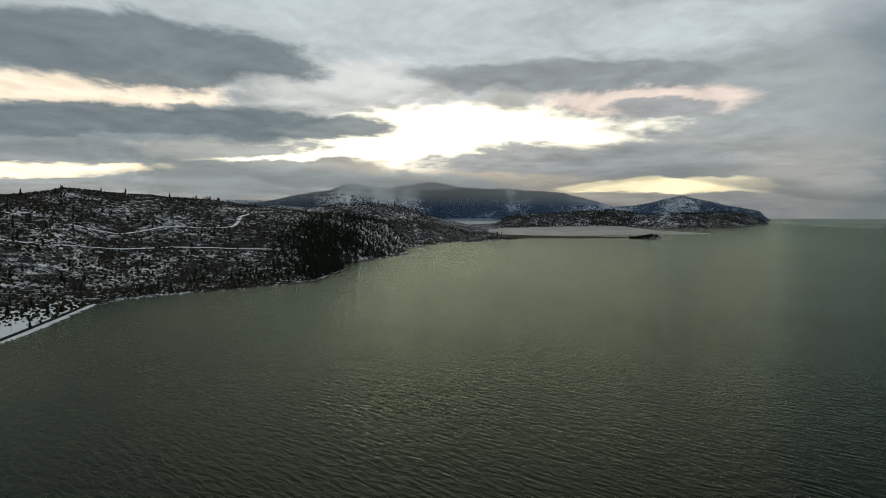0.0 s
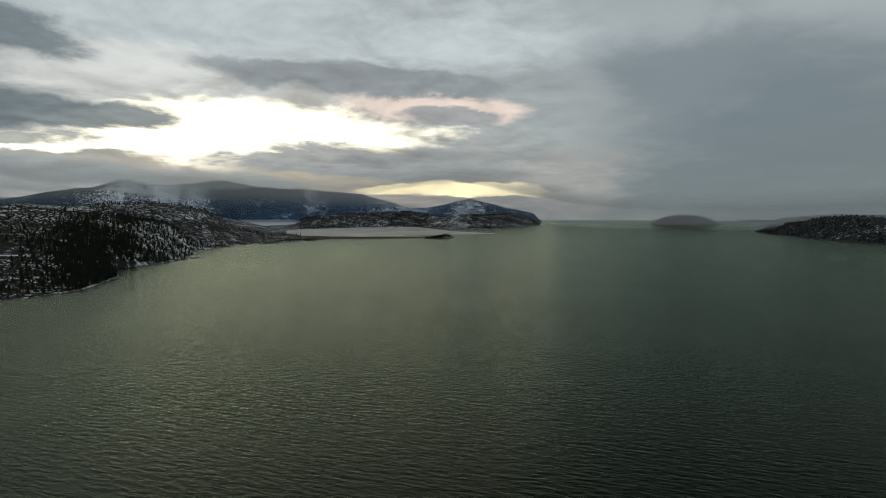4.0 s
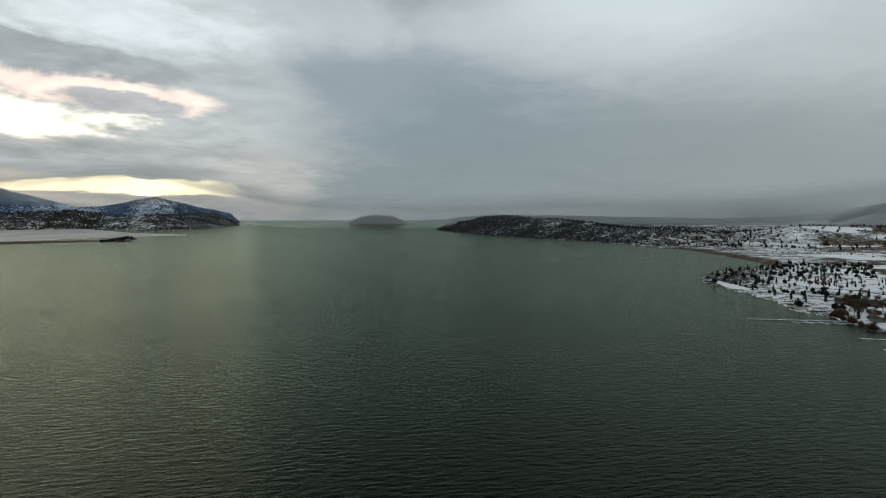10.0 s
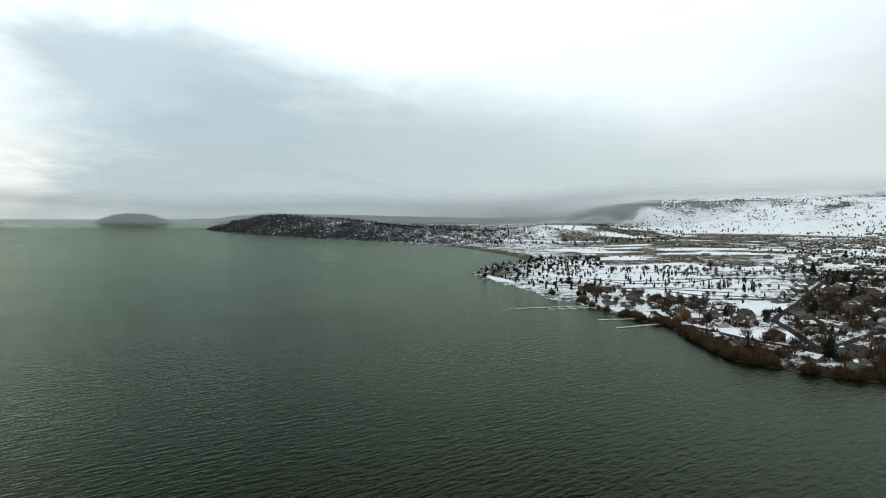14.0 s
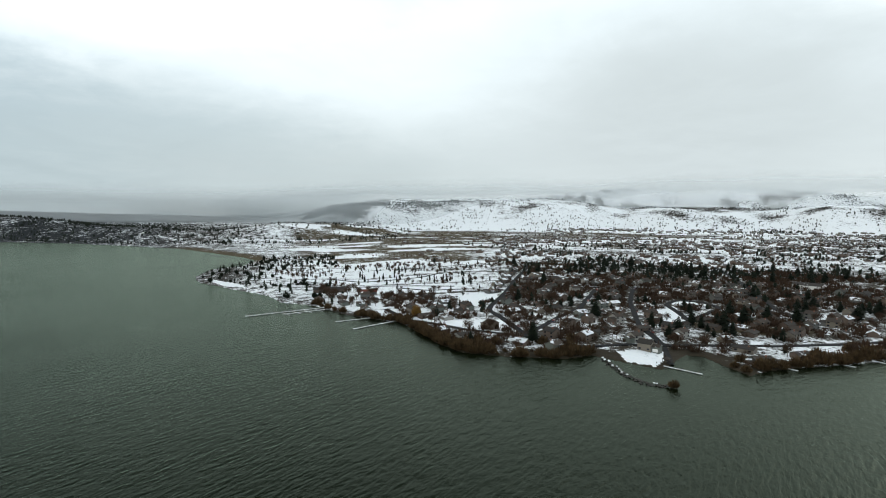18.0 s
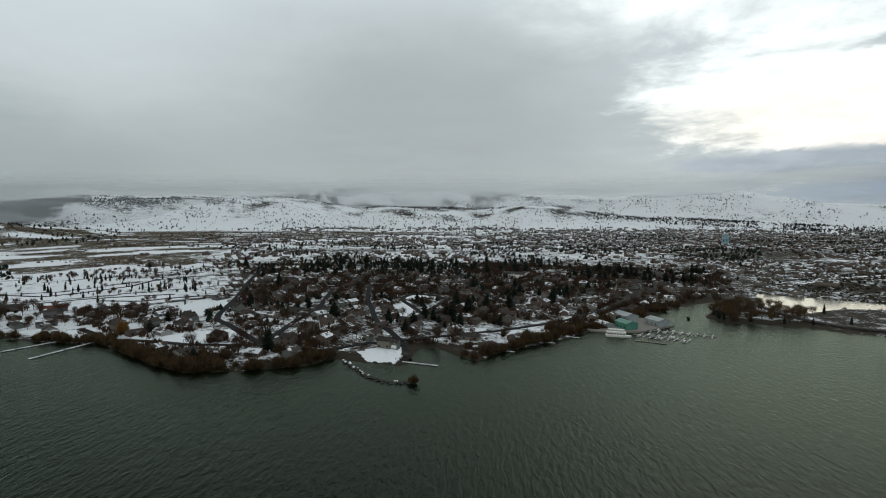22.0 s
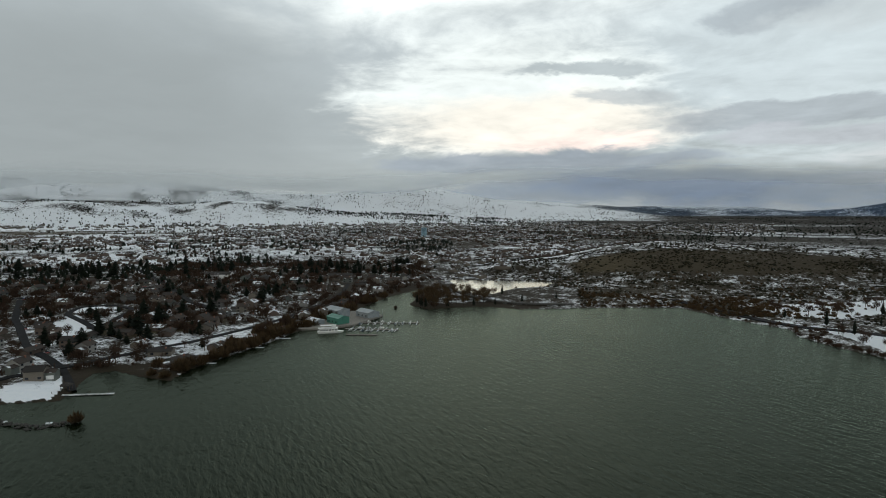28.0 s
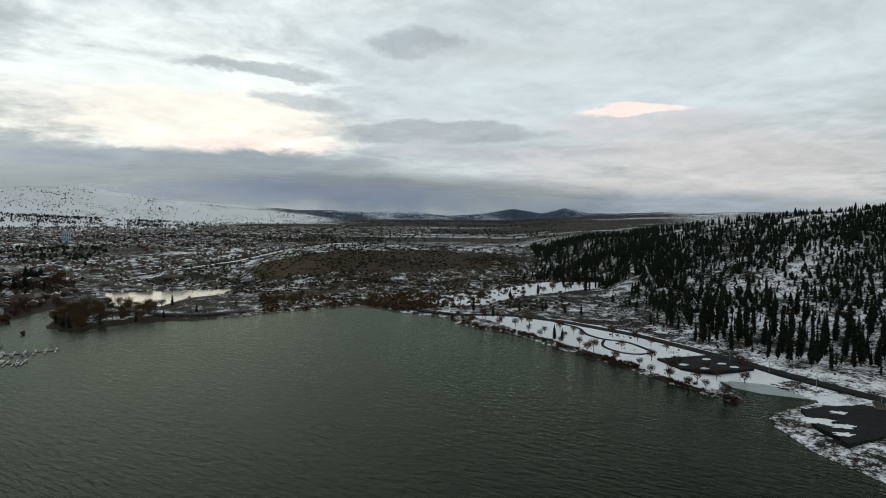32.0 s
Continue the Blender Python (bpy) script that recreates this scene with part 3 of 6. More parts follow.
LAWNS = [
    [(-345, 380), (-350, 470), (-372, 545), (-392, 625), (-430, 640), (-440, 540), (-420, 440), (-400, 380)],
    [(499, -60), (494, -86), (488, -118), (466, -119), (452, -108), (446, -86), (470, -70)],
    [(366, -170), (363, -204), (342, -192), (328, -178), (342, -165)],
    [(505, -274), (523, -314), (458, -279), (444, -262), (460, -254)],
    [(540, -318), (548, -343), (530, -352), (508, -340), (518, -318)],
    [(640, -103), (655, -160), (613, -151), (564, -116), (566, -97)],
    [(890, 225), (865, 215), (800, 165), (770, 150), (790, 180), (850, 215)],
]
PARK_SNOW = [(-20, -560), (-60, -510), (-95, -430), (-120, -365), (-140, -300), (-160, -300), (-200, -310), (-190, -370), (-165, -440), (-130, -490), (-90, -520), (-40, -545)]


def cover(x, y):
    """Snow, dark woods with painted bluish distance haze, and dry grass, from 0 to 1."""
    a = (np.degrees(np.arctan2(x, y)) + 70) % 360 - 70
    r = np.hypot(x, y)
    n = rough_field(x, y, 300, 4)
    shore = away(x, y, LAKE)
    snow = np.interp(a, [-70, -20, -10, 5, 30, 48, 60, 72, 80, 88, 96, 120, 150, 165, 180, 200, 215, 290],
                     [.462, .472, .485, .475, .46, .40, .44, .47, .50, .56, .66, .68, .70, .66, .47, .47, .52, .53])
    high = step(2900, 3500, r) * step(84, 92, a) * (1 - step(166, 176, a))
    # bare patches in the hill snow also stand in for gully shading
    snow = snow * (1 - high) + (0.565 + 0.06 * step(138, 146, a) + (0.20 - 0.12 * step(138, 146, a)) * rough_field(x, y, 150, 5) - 0.17 * (1 - step(88, 97, a + 4 * n))) * high
    town = step(80, 100, a) * (1 - step(170, 200, a)) * (1 - step(2700, 3200, r))
    snow = snow * (1 - town) + (0.53 + 0.11 * n + 0.05 * step(850, 1200, r) * (1 - step(140, 152, a)) - 0.04 * step(112, 124, a) * (1 - step(560, 700, r)) - 0.03 * step(132, 144, a)) * town
    plain = step(160, 170, a) * step(1500, 2200, r) * (1 - step(3500, 3800, r) * (1 - step(174, 180, a))) * (1 - step(205, 212, a))
    belt = rough_field(a * 7, r, 330, 3)
    snow = snow * (1 - plain) + (0.40 + 0.11 * step(0.25, 0.5, belt)) * plain
    foot = step(163, 167, a) * (1 - step(186, 194, a)) * (1 - step(690, 740, r))
    crest, near, far, _ = RIDGES["bluff"]
    peak = np.interp(a, [c[0] for c in near], [c[1] for c in near]) + np.interp(a, [c[0] for c in far], [c[1] for c in far])
    up = land_height(x, y) / np.maximum(EYE + peak * np.tan(np.radians(np.interp(a, [c[0] for c in crest], [c[1] for c in crest]))), 8)
    bluff = step(152, 158, a) * (1 - step(188, 196, a)) * (1 - step(900, 1200, r))
    band = bluff * step(160, 166, a) * step(0.36, 0.46, up + 0.14 * n) * (1 - step(0.80, 0.92, up + 0.10 * n)) * (1 - step(192, 203, a + 8 * n))
    snow = snow * (1 - bluff) + bluff * (0.458 - 0.07 * band + 0.05 * step(0.85, 0.95, up))
    gap = step(150, 154, a) * (1 - step(164, 168, a)) * (1 - step(1000, 1150, r))
    snow = snow * (1 - gap) + 0.485 * gap
    far = step(4300, 4500, r) * np.where(a < 60, 1.0, step(166, 172, a))
    snow = snow * (1 - far) + (0.465 + 0.16 * rough_field(x, y, 420, 5)) * far
    # open fields in long strips behind the golf course
    strip = rough_field(a * 15, r, 80, 3)
    open_land = step(82, 86, a) * (1 - step(100, 106, a) * (1 - 0.8 * step(1300, 1700, r) * (1 - step(126, 140, a)))) * step(960, 1030, r) * (1 - step(2700, 3000, r))
    snow = snow * (1 - open_land) + (0.455 + 0.17 * step(0.0, 0.22, strip)) * open_land
    brink = step(82, 88, a) * (1 - step(158, 164, a)) * (1 - step(6, 20, shore + 8 * n))
    snow = snow - 0.11 * brink
    green = 1 - step(0.6, 1.2, np.hypot((x - 425) / 42, (y + 325) / 55))
    snow = snow - 0.10 * green
    field = inside(x, y, GOLF)
    stripe = np.abs((r / 90 + 1.0 * rough_field(x, y, 300, 3)) % 1 - 0.5)
    snow = np.where(field, np.where(stripe < 0.05, 0.47, 0.585 + 0.13 * n), snow)
    snow = np.where(inside(x, y, MEADOW), 0.66, snow)
    for lawn in LAWNS + [PARK_SNOW]:
        snow = np.where(inside(x, y, lawn), 0.66 + 0.05 * n, snow)
    slope = step(203, 207, a) * (1 - step(700, 900, r))
    snow = snow - 0.005 * slope
    hazed_wood = np.clip(far * 1.2 + step(47, 50, a) * (1 - step(70, 76, a)) * 0.8 + step(-75, -70, a) * (1 - step(28, 48, a)) * 0.45, 0, 1)
    marsh = step(2250, 2350, r) * (1 - step(2800, 2950, r)) * step(5, 9, a) * (1 - step(19, 21, a))
    reeds = step(66, 72, a) * (1 - step(86, 92, a)) * (1 - step(1750, 1900, r)) * (1 - step(22, 55, shore)) * step(1120, 1250, r)
    snow = snow * (1 - 0.25 * marsh - 0.13 * reeds)
    grass = (band * 0.22 + 0.5 * band * (1 - step(168, 174, a)) + bluff * 0.2) * (1 - gap) + town * 0.2 + marsh + reeds + 0.8 * open_land + 0.8 * green
    return np.clip(snow + 0.03 * n, 0, 1), hazed_wood * (1 - marsh), np.clip(grass, 0, 1)


def ring_grid(angles, radii):
    a, r = np.meshgrid(np.radians(angles), radii, indexing="ij")
    return (r * np.sin(a)).ravel(), (r * np.cos(a)).ravel(), len(angles), len(radii)


def sheet(name, x, y, z, na, nr, mat):
    me = bpy.data.meshes.new(name)
    i = np.arange(na * nr).reshape(na, nr)
    j = np.roll(i, -1, 0)
    quads = np.stack([i[:, :-1], i[:, 1:], j[:, 1:], j[:, :-1]], -1).reshape(-1, 4)[:, ::-1]
    me.vertices.add(na * nr)
    me.vertices.foreach_set("co", np.stack([x, y, z], 1).ravel())
    me.loops.add(quads.size)
    me.loops.foreach_set("vertex_index", quads.ravel().astype(np.int32))
    me.polygons.add(len(quads))
    me.polygons.foreach_set("loop_start", np.arange(0, quads.size, 4, dtype=np.int32))
    me.polygons.foreach_set("use_smooth", np.ones(len(quads), bool))
    me.update(calc_edges=True)
    me.materials.append(mat)
    return new(name, me)


angles = np.concatenate([np.arange(-42, 232, 0.2), np.arange(232, 318, 2.0)])
radii = np.concatenate([np.array([60.0, 100.0]), 150 * 1.009 ** np.arange(0, 222), 1085 * 1.018 ** np.arange(1, 86)])
gx, gy, na, nr = ring_grid(angles, radii)
gz = land_height(gx, gy)
ground = sheet("ground", gx, gy, gz, na, nr, LAND)
for key, values in zip(("snow", "hazed_wood", "grass"), cover(gx, gy)):
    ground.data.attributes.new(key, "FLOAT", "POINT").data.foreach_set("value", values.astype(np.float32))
tagged(ground, "snow-dusted lakeside land with brush and low hills", "ground", kind="structure")

wx, wy, wa, wr = ring_grid(np.arange(0, 360, 1.0), np.concatenate([np.array([0.5]), np.arange(40, 4960, 60.0)]))
water = sheet("water", wx, wy, rise(np.hypot(wx, wy)), wa, wr, WATER)
tagged(water, "grey-green lake water with small wind ripples", "lake", kind="structure")


# low cloud and snow showers that hide the far hills, with distance haze painted on
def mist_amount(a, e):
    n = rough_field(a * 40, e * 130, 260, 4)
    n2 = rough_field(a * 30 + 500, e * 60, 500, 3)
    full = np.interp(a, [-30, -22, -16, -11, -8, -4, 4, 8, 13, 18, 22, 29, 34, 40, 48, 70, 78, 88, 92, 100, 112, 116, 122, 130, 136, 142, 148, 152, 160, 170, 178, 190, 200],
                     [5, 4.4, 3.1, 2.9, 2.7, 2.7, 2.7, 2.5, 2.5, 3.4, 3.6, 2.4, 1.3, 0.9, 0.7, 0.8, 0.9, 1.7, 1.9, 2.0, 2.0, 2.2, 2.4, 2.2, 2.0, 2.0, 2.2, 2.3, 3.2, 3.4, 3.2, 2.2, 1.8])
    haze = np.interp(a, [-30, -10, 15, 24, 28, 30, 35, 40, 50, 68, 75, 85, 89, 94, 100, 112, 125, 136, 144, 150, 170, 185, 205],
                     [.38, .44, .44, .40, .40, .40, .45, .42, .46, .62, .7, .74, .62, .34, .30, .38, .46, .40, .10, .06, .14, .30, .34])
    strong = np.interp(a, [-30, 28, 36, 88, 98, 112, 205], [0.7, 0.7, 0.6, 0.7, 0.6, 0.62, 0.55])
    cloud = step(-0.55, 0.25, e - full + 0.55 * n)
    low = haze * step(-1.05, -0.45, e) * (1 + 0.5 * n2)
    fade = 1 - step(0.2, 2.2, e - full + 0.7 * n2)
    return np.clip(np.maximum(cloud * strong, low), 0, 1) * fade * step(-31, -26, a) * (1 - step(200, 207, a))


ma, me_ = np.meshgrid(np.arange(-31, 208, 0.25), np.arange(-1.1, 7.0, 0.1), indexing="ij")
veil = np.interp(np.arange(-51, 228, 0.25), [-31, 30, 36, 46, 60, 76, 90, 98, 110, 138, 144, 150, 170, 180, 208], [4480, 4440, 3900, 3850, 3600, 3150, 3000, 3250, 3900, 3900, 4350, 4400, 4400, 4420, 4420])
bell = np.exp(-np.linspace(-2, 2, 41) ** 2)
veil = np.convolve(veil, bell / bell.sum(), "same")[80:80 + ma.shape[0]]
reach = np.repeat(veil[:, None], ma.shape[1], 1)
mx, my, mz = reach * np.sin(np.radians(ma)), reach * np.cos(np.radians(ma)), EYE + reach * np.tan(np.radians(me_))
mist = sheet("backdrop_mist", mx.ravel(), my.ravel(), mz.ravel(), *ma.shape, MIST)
bm = bmesh.new()
bm.from_mesh(mist.data)
bm.verts.ensure_lookup_table()
seam = {v for v in bm.verts if v.index < ma.shape[1]} | {v for v in bm.verts if v.index >= ma.size - ma.shape[1]}
bmesh.ops.delete(bm, geom=[f for f in bm.faces if all(v in seam for v in f.verts)], context="FACES_ONLY")
bm.to_mesh(mist.data)
bm.free()
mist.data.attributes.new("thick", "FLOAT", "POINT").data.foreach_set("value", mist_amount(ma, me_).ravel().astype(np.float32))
mist.data.attributes.new("haze_blue", "FLOAT", "POINT").data.foreach_set("value", ((1 - step(0.6, 2.6, me_)) * (1 - step(28, 36, ma) * (1 - step(166, 176, ma)))).ravel().astype(np.float32))
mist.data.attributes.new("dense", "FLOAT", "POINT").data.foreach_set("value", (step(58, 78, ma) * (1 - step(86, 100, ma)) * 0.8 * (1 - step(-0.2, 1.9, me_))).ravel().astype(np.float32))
tagged(mist, "grey low cloud, snow mist and painted blue haze over far hills", "mist", kind="structure")

# ---- building kit ----
def height(x, y):
    return float(land_height(np.array([float(x)]), np.array([float(y)]))[0])


def heights(xy):
    p = np.asarray(xy, float).reshape(-1, 2)
    return land_height(p[:, 0], p[:, 1])


class Shape:
    """Vertices and faces of one part."""

    def __init__(self):
        self.v, self.f = [], []

    def add(self, verts, faces):
        k = len(self.v)
        self.v += [tuple(p) for p in verts]
        self.f += [tuple(i + k for i in face) for face in faces]
        return self

    def box(self, x, y, z, sx, sy, sz, turn=0.0):
        """A box on its base centre."""
        c, s = math.cos(turn), math.sin(turn)
        p = [(x + c * dx - s * dy, y + s * dx + c * dy, z + dz) for dz in (0, sz) for dx, dy in ((-sx / 2, -sy / 2), (sx / 2, -sy / 2), (sx / 2, sy / 2), (-sx / 2, sy / 2))]
        return self.add(p, [(3, 2, 1, 0), (4, 5, 6, 7), (0, 1, 5, 4), (1, 2, 6, 5), (2, 3, 7, 6), (3, 0, 4, 7)])

    def tube(self, p0, p1, r0, r1, n=5):
        p0, p1 = Vector(p0), Vector(p1)
        q = (p1 - p0).to_track_quat("Z", "Y")
        ring = [q @ Vector((math.cos(6.2832 * i / n), math.sin(6.2832 * i / n), 0)) for i in range(n)]
        faces = [(i, (i + 1) % n, n + (i + 1) % n, n + i) for i in range(n)] + [tuple(range(n - 1, -1, -1)), tuple(range(n, 2 * n))]
        return self.add([p0 + d * r0 for d in ring] + [p1 + d * r1 for d in ring], faces)

    def gable(self, x, y, z, sx, sy, rise_by, eave=0.5, thick=0.25):
        """Two roof slabs with their ridge along x, and overhanging eaves."""
        hx, hy = sx / 2 + eave, sy / 2 + eave
        drop = rise_by * eave / (sy / 2)
        for s in (-1, 1):
            lo, hi = (y + s * hy, z - drop), (y, z + rise_by)
            p = [(x - hx, lo[0], lo[1]), (x + hx, lo[0], lo[1]), (x + hx, hi[0], hi[1]), (x - hx, hi[0], hi[1])]
            self.add(p + [(a, b, c + thick) for a, b, c in p], [(3, 2, 1, 0), (4, 5, 6, 7), (0, 1, 5, 4), (1, 2, 6, 5), (2, 3, 7, 6), (3, 0, 4, 7)])
        return self

    def house_body(self, x, y, z, sx, sy, sz, rise_by):
        hx, hy = sx / 2, sy / 2
        p = [(x - hx, y - hy, z), (x + hx, y - hy, z), (x + hx, y + hy, z), (x - hx, y + hy, z)]
        p += [(a, b, z + sz) for a, b, _ in p] + [(x - hx, y, z + sz + rise_by), (x + hx, y, z + sz + rise_by)]
        return self.add(p, [(3, 2, 1, 0), (0, 1, 5, 4), (2, 3, 7, 6), (1, 2, 6, 9, 5), (3, 0, 4, 8, 7), (4, 5, 9, 8), (6, 7, 8, 9)])

    def mesh(self, name, mat):
        me = bpy.data.meshes.new(name)
        me.from_pydata(self.v, [], self.f)
        me.materials.append(mat)
        return me


def part(name, shape, mat, parent, label=""):
    ob = new(name, shape.mesh(name, mat))
    ob.parent = parent
    return tagged(ob, label) if label else ob


def thing(name, label, category, group="", at=(0, 0, 0), turn=0.0, kind=""):
    ob = new(name)
    ob.empty_display_size = 0.5
    ob.matrix_basis = pose(*at, 0, 0, math.degrees(turn))
    return tagged(ob, label, category, group, kind)


def place(proto, x, y, turn=0.0, scale=1.0, z=None, sink=0.1):
    z = height(x, y) - sink if z is None else z
    return copy_thing(proto, pose(x, y, z, 0, 0, math.degrees(turn)) @ Matrix.Scale(scale, 4))


def spread(proto, spots, rng, lo=0.8, hi=1.25, sink=0.15):
    """Copies of things at the spots; several prototypes take turns. The prototypes themselves stand at the first spots."""
    zs = heights(spots)
    for i, ((x, y), z) in enumerate(zip(spots, zs)):
        s = lo + (hi - lo) * rng.uniform(0, 1) ** 1.35
        m = pose(x, y, z - sink, 0, 0, rng.uniform(0, 360)) @ Matrix.Scale(s, 4)
        p = proto[i % len(proto)]
        if i < len(proto):
            p.matrix_basis = m
            p["set"] = 1
        else:
            q = copy_thing(p, m)
            q.scale = (s, s, s)


def stuff(name, shapes, mats, spots, rng, lo, hi, label, category, sink=0.2, squash=0.0):
    """Many small things that nobody counts, joined: shapes take turns over the spots."""
    spots = np.asarray(spots, float).reshape(-1, 2)
    z = heights(spots) - sink
    verts, tris, base = [], [], 0
    for k, shape in enumerate(shapes):
        v = np.array(shape.v)
        f = np.array([t for face in shape.f for t in [(face[0], face[i], face[i + 1]) for i in range(1, len(face) - 1)]])
        sel = np.arange(k, len(spots), len(shapes))
        if not len(sel):
            continue
        turn, s = rng.uniform(0, 6.2832, len(sel)), rng.uniform(lo, hi, len(sel))
        tall = s * rng.uniform(1 - squash, 1 + squash, len(sel))
        c, sn = np.cos(turn), np.sin(turn)
        x = (v[None, :, 0] * c[:, None] - v[None, :, 1] * sn[:, None]) * s[:, None] + spots[sel, 0:1]
        y = (v[None, :, 0] * sn[:, None] + v[None, :, 1] * c[:, None]) * s[:, None] + spots[sel, 1:2]
        zz = v[None, :, 2] * tall[:, None] + z[sel][:, None]
        verts.append(np.stack([x, y, zz], -1).reshape(-1, 3))
        tris.append((f[None] + (np.arange(len(sel)) * len(v))[:, None, None]).reshape(-1, 3) + base)
        base += len(sel) * len(v)
    V, T = np.concatenate(verts), np.concatenate(tris)
    me = bpy.data.meshes.new(name)
    me.vertices.add(len(V))
    me.vertices.foreach_set("co", V.ravel())
    me.loops.add(T.size)
    me.loops.foreach_set("vertex_index", T.ravel().astype(np.int32))
    me.polygons.add(len(T))
    me.polygons.foreach_set("loop_start", np.arange(0, T.size, 3, dtype=np.int32))
    me.update(calc_edges=True)
    me.materials.append(mats)
    return tagged(new(name, me), label, category, kind="stuff")


def polar(rng, n, a0, a1, r0, r1):
    a = np.radians(rng.uniform(a0, a1, n))
    r = np.sqrt(rng.uniform(r0 * r0, r1 * r1, n))
    return np.stack([r * np.sin(a), r * np.cos(a)], 1)


def on_land(p, margin=6.0):
    wet = inside(p[:, 0], p[:, 1], LAKE) | inside(p[:, 0], p[:, 1], POND) | inside(p[:, 0], p[:, 1], INLET)
    return p[~wet & (away(p[:, 0], p[:, 1], LAKE) > margin) & (away(p[:, 0], p[:, 1], POND) > margin)]


def clear_of(p, lines, gap):
    keep = np.ones(len(p), bool)
    for line in lines:
        keep &= away(p[:, 0], p[:, 1], line, False) > gap
    return p[keep]


def out_of(p, polys):
    keep = np.ones(len(p), bool)
    for poly in polys:
        keep &= ~inside(p[:, 0], p[:, 1], poly)
    return p[keep]


def patchy(p, rng, size=160, bias=0.0, jitter=0.5):
    """Thins spots into clumps."""
    return p[rough_field(p[:, 0], p[:, 1], size, 3) + rng.uniform(-jitter, jitter, len(p)) > bias]


def apart(p, gap):
    """Drops spots that stand nearer than gap to an earlier one."""
    kept, cells = [], {}
    for x, y in p:
        i, j = int(x // gap), int(y // gap)
        if all((x - u) ** 2 + (y - v) ** 2 > gap * gap for di in (-1, 0, 1) for dj in (-1, 0, 1) for u, v in cells.get((i + di, j + dj), ())):
            cells.setdefault((i, j), []).append((x, y))
            kept.append((x, y))
    return np.array(kept).reshape(-1, 2)


# ---- trees and brush ----
def conifer_crown(rng, tall, wide, clumps, bare=0.12):
    """A crown of many drooping needle sprays in uneven whorls, with gaps."""
    s = Shape()
    for i in range(clumps):
        t = bare + (1 - bare) * (i + rng.uniform(0, 1)) / clumps
        reach = wide * min(1.0, 0.55 + 2.2 * (t - bare)) * (1 - t) ** 0.62 * rng.uniform(0.5, 1.15) + 0.15
        ang = i * 2.4 + rng.uniform(-0.5, 0.5)
        d = Vector((math.cos(ang), math.sin(ang), 0))
        side = Vector((-d.y, d.x, 0)) * (reach * rng.uniform(0.35, 0.6) + 0.2)
        z = tall * t
        thick = tall * 0.10 * rng.uniform(0.7, 1.3) * (1.15 - t)
        tip = d * reach + Vector((0, 0, z - thick * 0.5))
        s.add([Vector((0, 0, z + thick)), d * reach * 0.6 + side + Vector((0, 0, z - thick * 0.2)), tip, d * reach * 0.6 - side + Vector((0, 0, z - thick * 0.2)),
               d * reach * 0.3 + Vector((0, 0, z - thick * 0.6))],
              [(0, 1, 2), (0, 2, 3), (4, 2, 1), (4, 3, 2), (0, 4, 1), (0, 3, 4)])
    s.add([(0.25, 0, tall * 0.93), (-0.12, 0.22, tall * 0.93), (-0.12, -0.22, tall * 0.93), (0, 0, tall * 1.04)], [(0, 1, 3), (1, 2, 3), (2, 0, 3)])
    return s


def conifer(rng, tall, wide, name, label, group):
    t = thing(name, label, "tree", group)
    part("trunk", Shape().tube((0, 0, -0.5), (0, 0, tall * 0.55), tall * 0.016 + 0.06, tall * 0.008, 6).tube((0, 0, tall * 0.55), (0, 0, tall * 0.97), tall * 0.008, 0.03, 5), BARK, t)
    part("crown", conifer_crown(rng, tall, wide, 58), NEEDLES, t)
    return t


def branch(s, rng, base, way, length, thick, depth):
    end = base + way * length
    s.tube(base, end, thick, thick * 0.55, 4 if depth > 1 else 3)
    if depth == 0:
        return
    for k in range(4 if depth > 1 else 5):
        out = Vector((rng.uniform(-1, 1), rng.uniform(-1, 1), rng.uniform(-0.1, 0.9)))
        branch(s, rng, base.lerp(end, rng.uniform(0.45, 1.0)), (way * 0.75 + out.normalized() * 0.8).normalized(), length * rng.uniform(0.5, 0.75), thick * 0.5, depth - 1)


def bare_crown(rng, tall):
    s = Shape()
    for k in range(6):
        ang = k * 1.05 + rng.uniform(-0.4, 0.4)
        way = Vector((math.cos(ang) * 0.7, math.sin(ang) * 0.7, rng.uniform(0.6, 1.3))).normalized()
        branch(s, rng, Vector((0, 0, tall * rng.uniform(0.22, 0.4))), way, tall * 0.36, tall * 0.014, 3 if k < 5 else 2)
    for k in range(520):
        d = Vector((rng.uniform(-1, 1), rng.uniform(-1, 1), rng.uniform(-0.35, 1))).normalized()
        p = Vector((0, 0, tall * 0.56)) + Vector((d.x * 0.40, d.y * 0.40, d.z * 0.44)) * tall * rng.uniform(0.3, 1.0)
        way = (d * 0.5 + Vector((rng.uniform(-0.7, 0.7), rng.uniform(-0.7, 0.7), rng.uniform(0.1, 1.0)))).normalized()
        side = Matrix.Rotation(rng.uniform(0, 6.28), 3, way) @ way.orthogonal().normalized() * tall * 0.0065
        s.add([p - way * tall * 0.07 + side, p + way * tall * 0.08, p - way * tall * 0.07 - side], [(0, 1, 2)])
    return s


def bare_tree(rng, tall, name, label, group, mat):
    t = thing(name, label, "tree", group)
    part("trunk", Shape().tube((0, 0, -0.4), (0, 0, tall * 0.2), tall * 0.03, tall * 0.024, 7).tube((0, 0, tall * 0.2), (0, 0, tall * 0.6), tall * 0.024, tall * 0.010, 6), BARK, t)
    part("crown", bare_crown(rng, tall), mat, t)
    return t


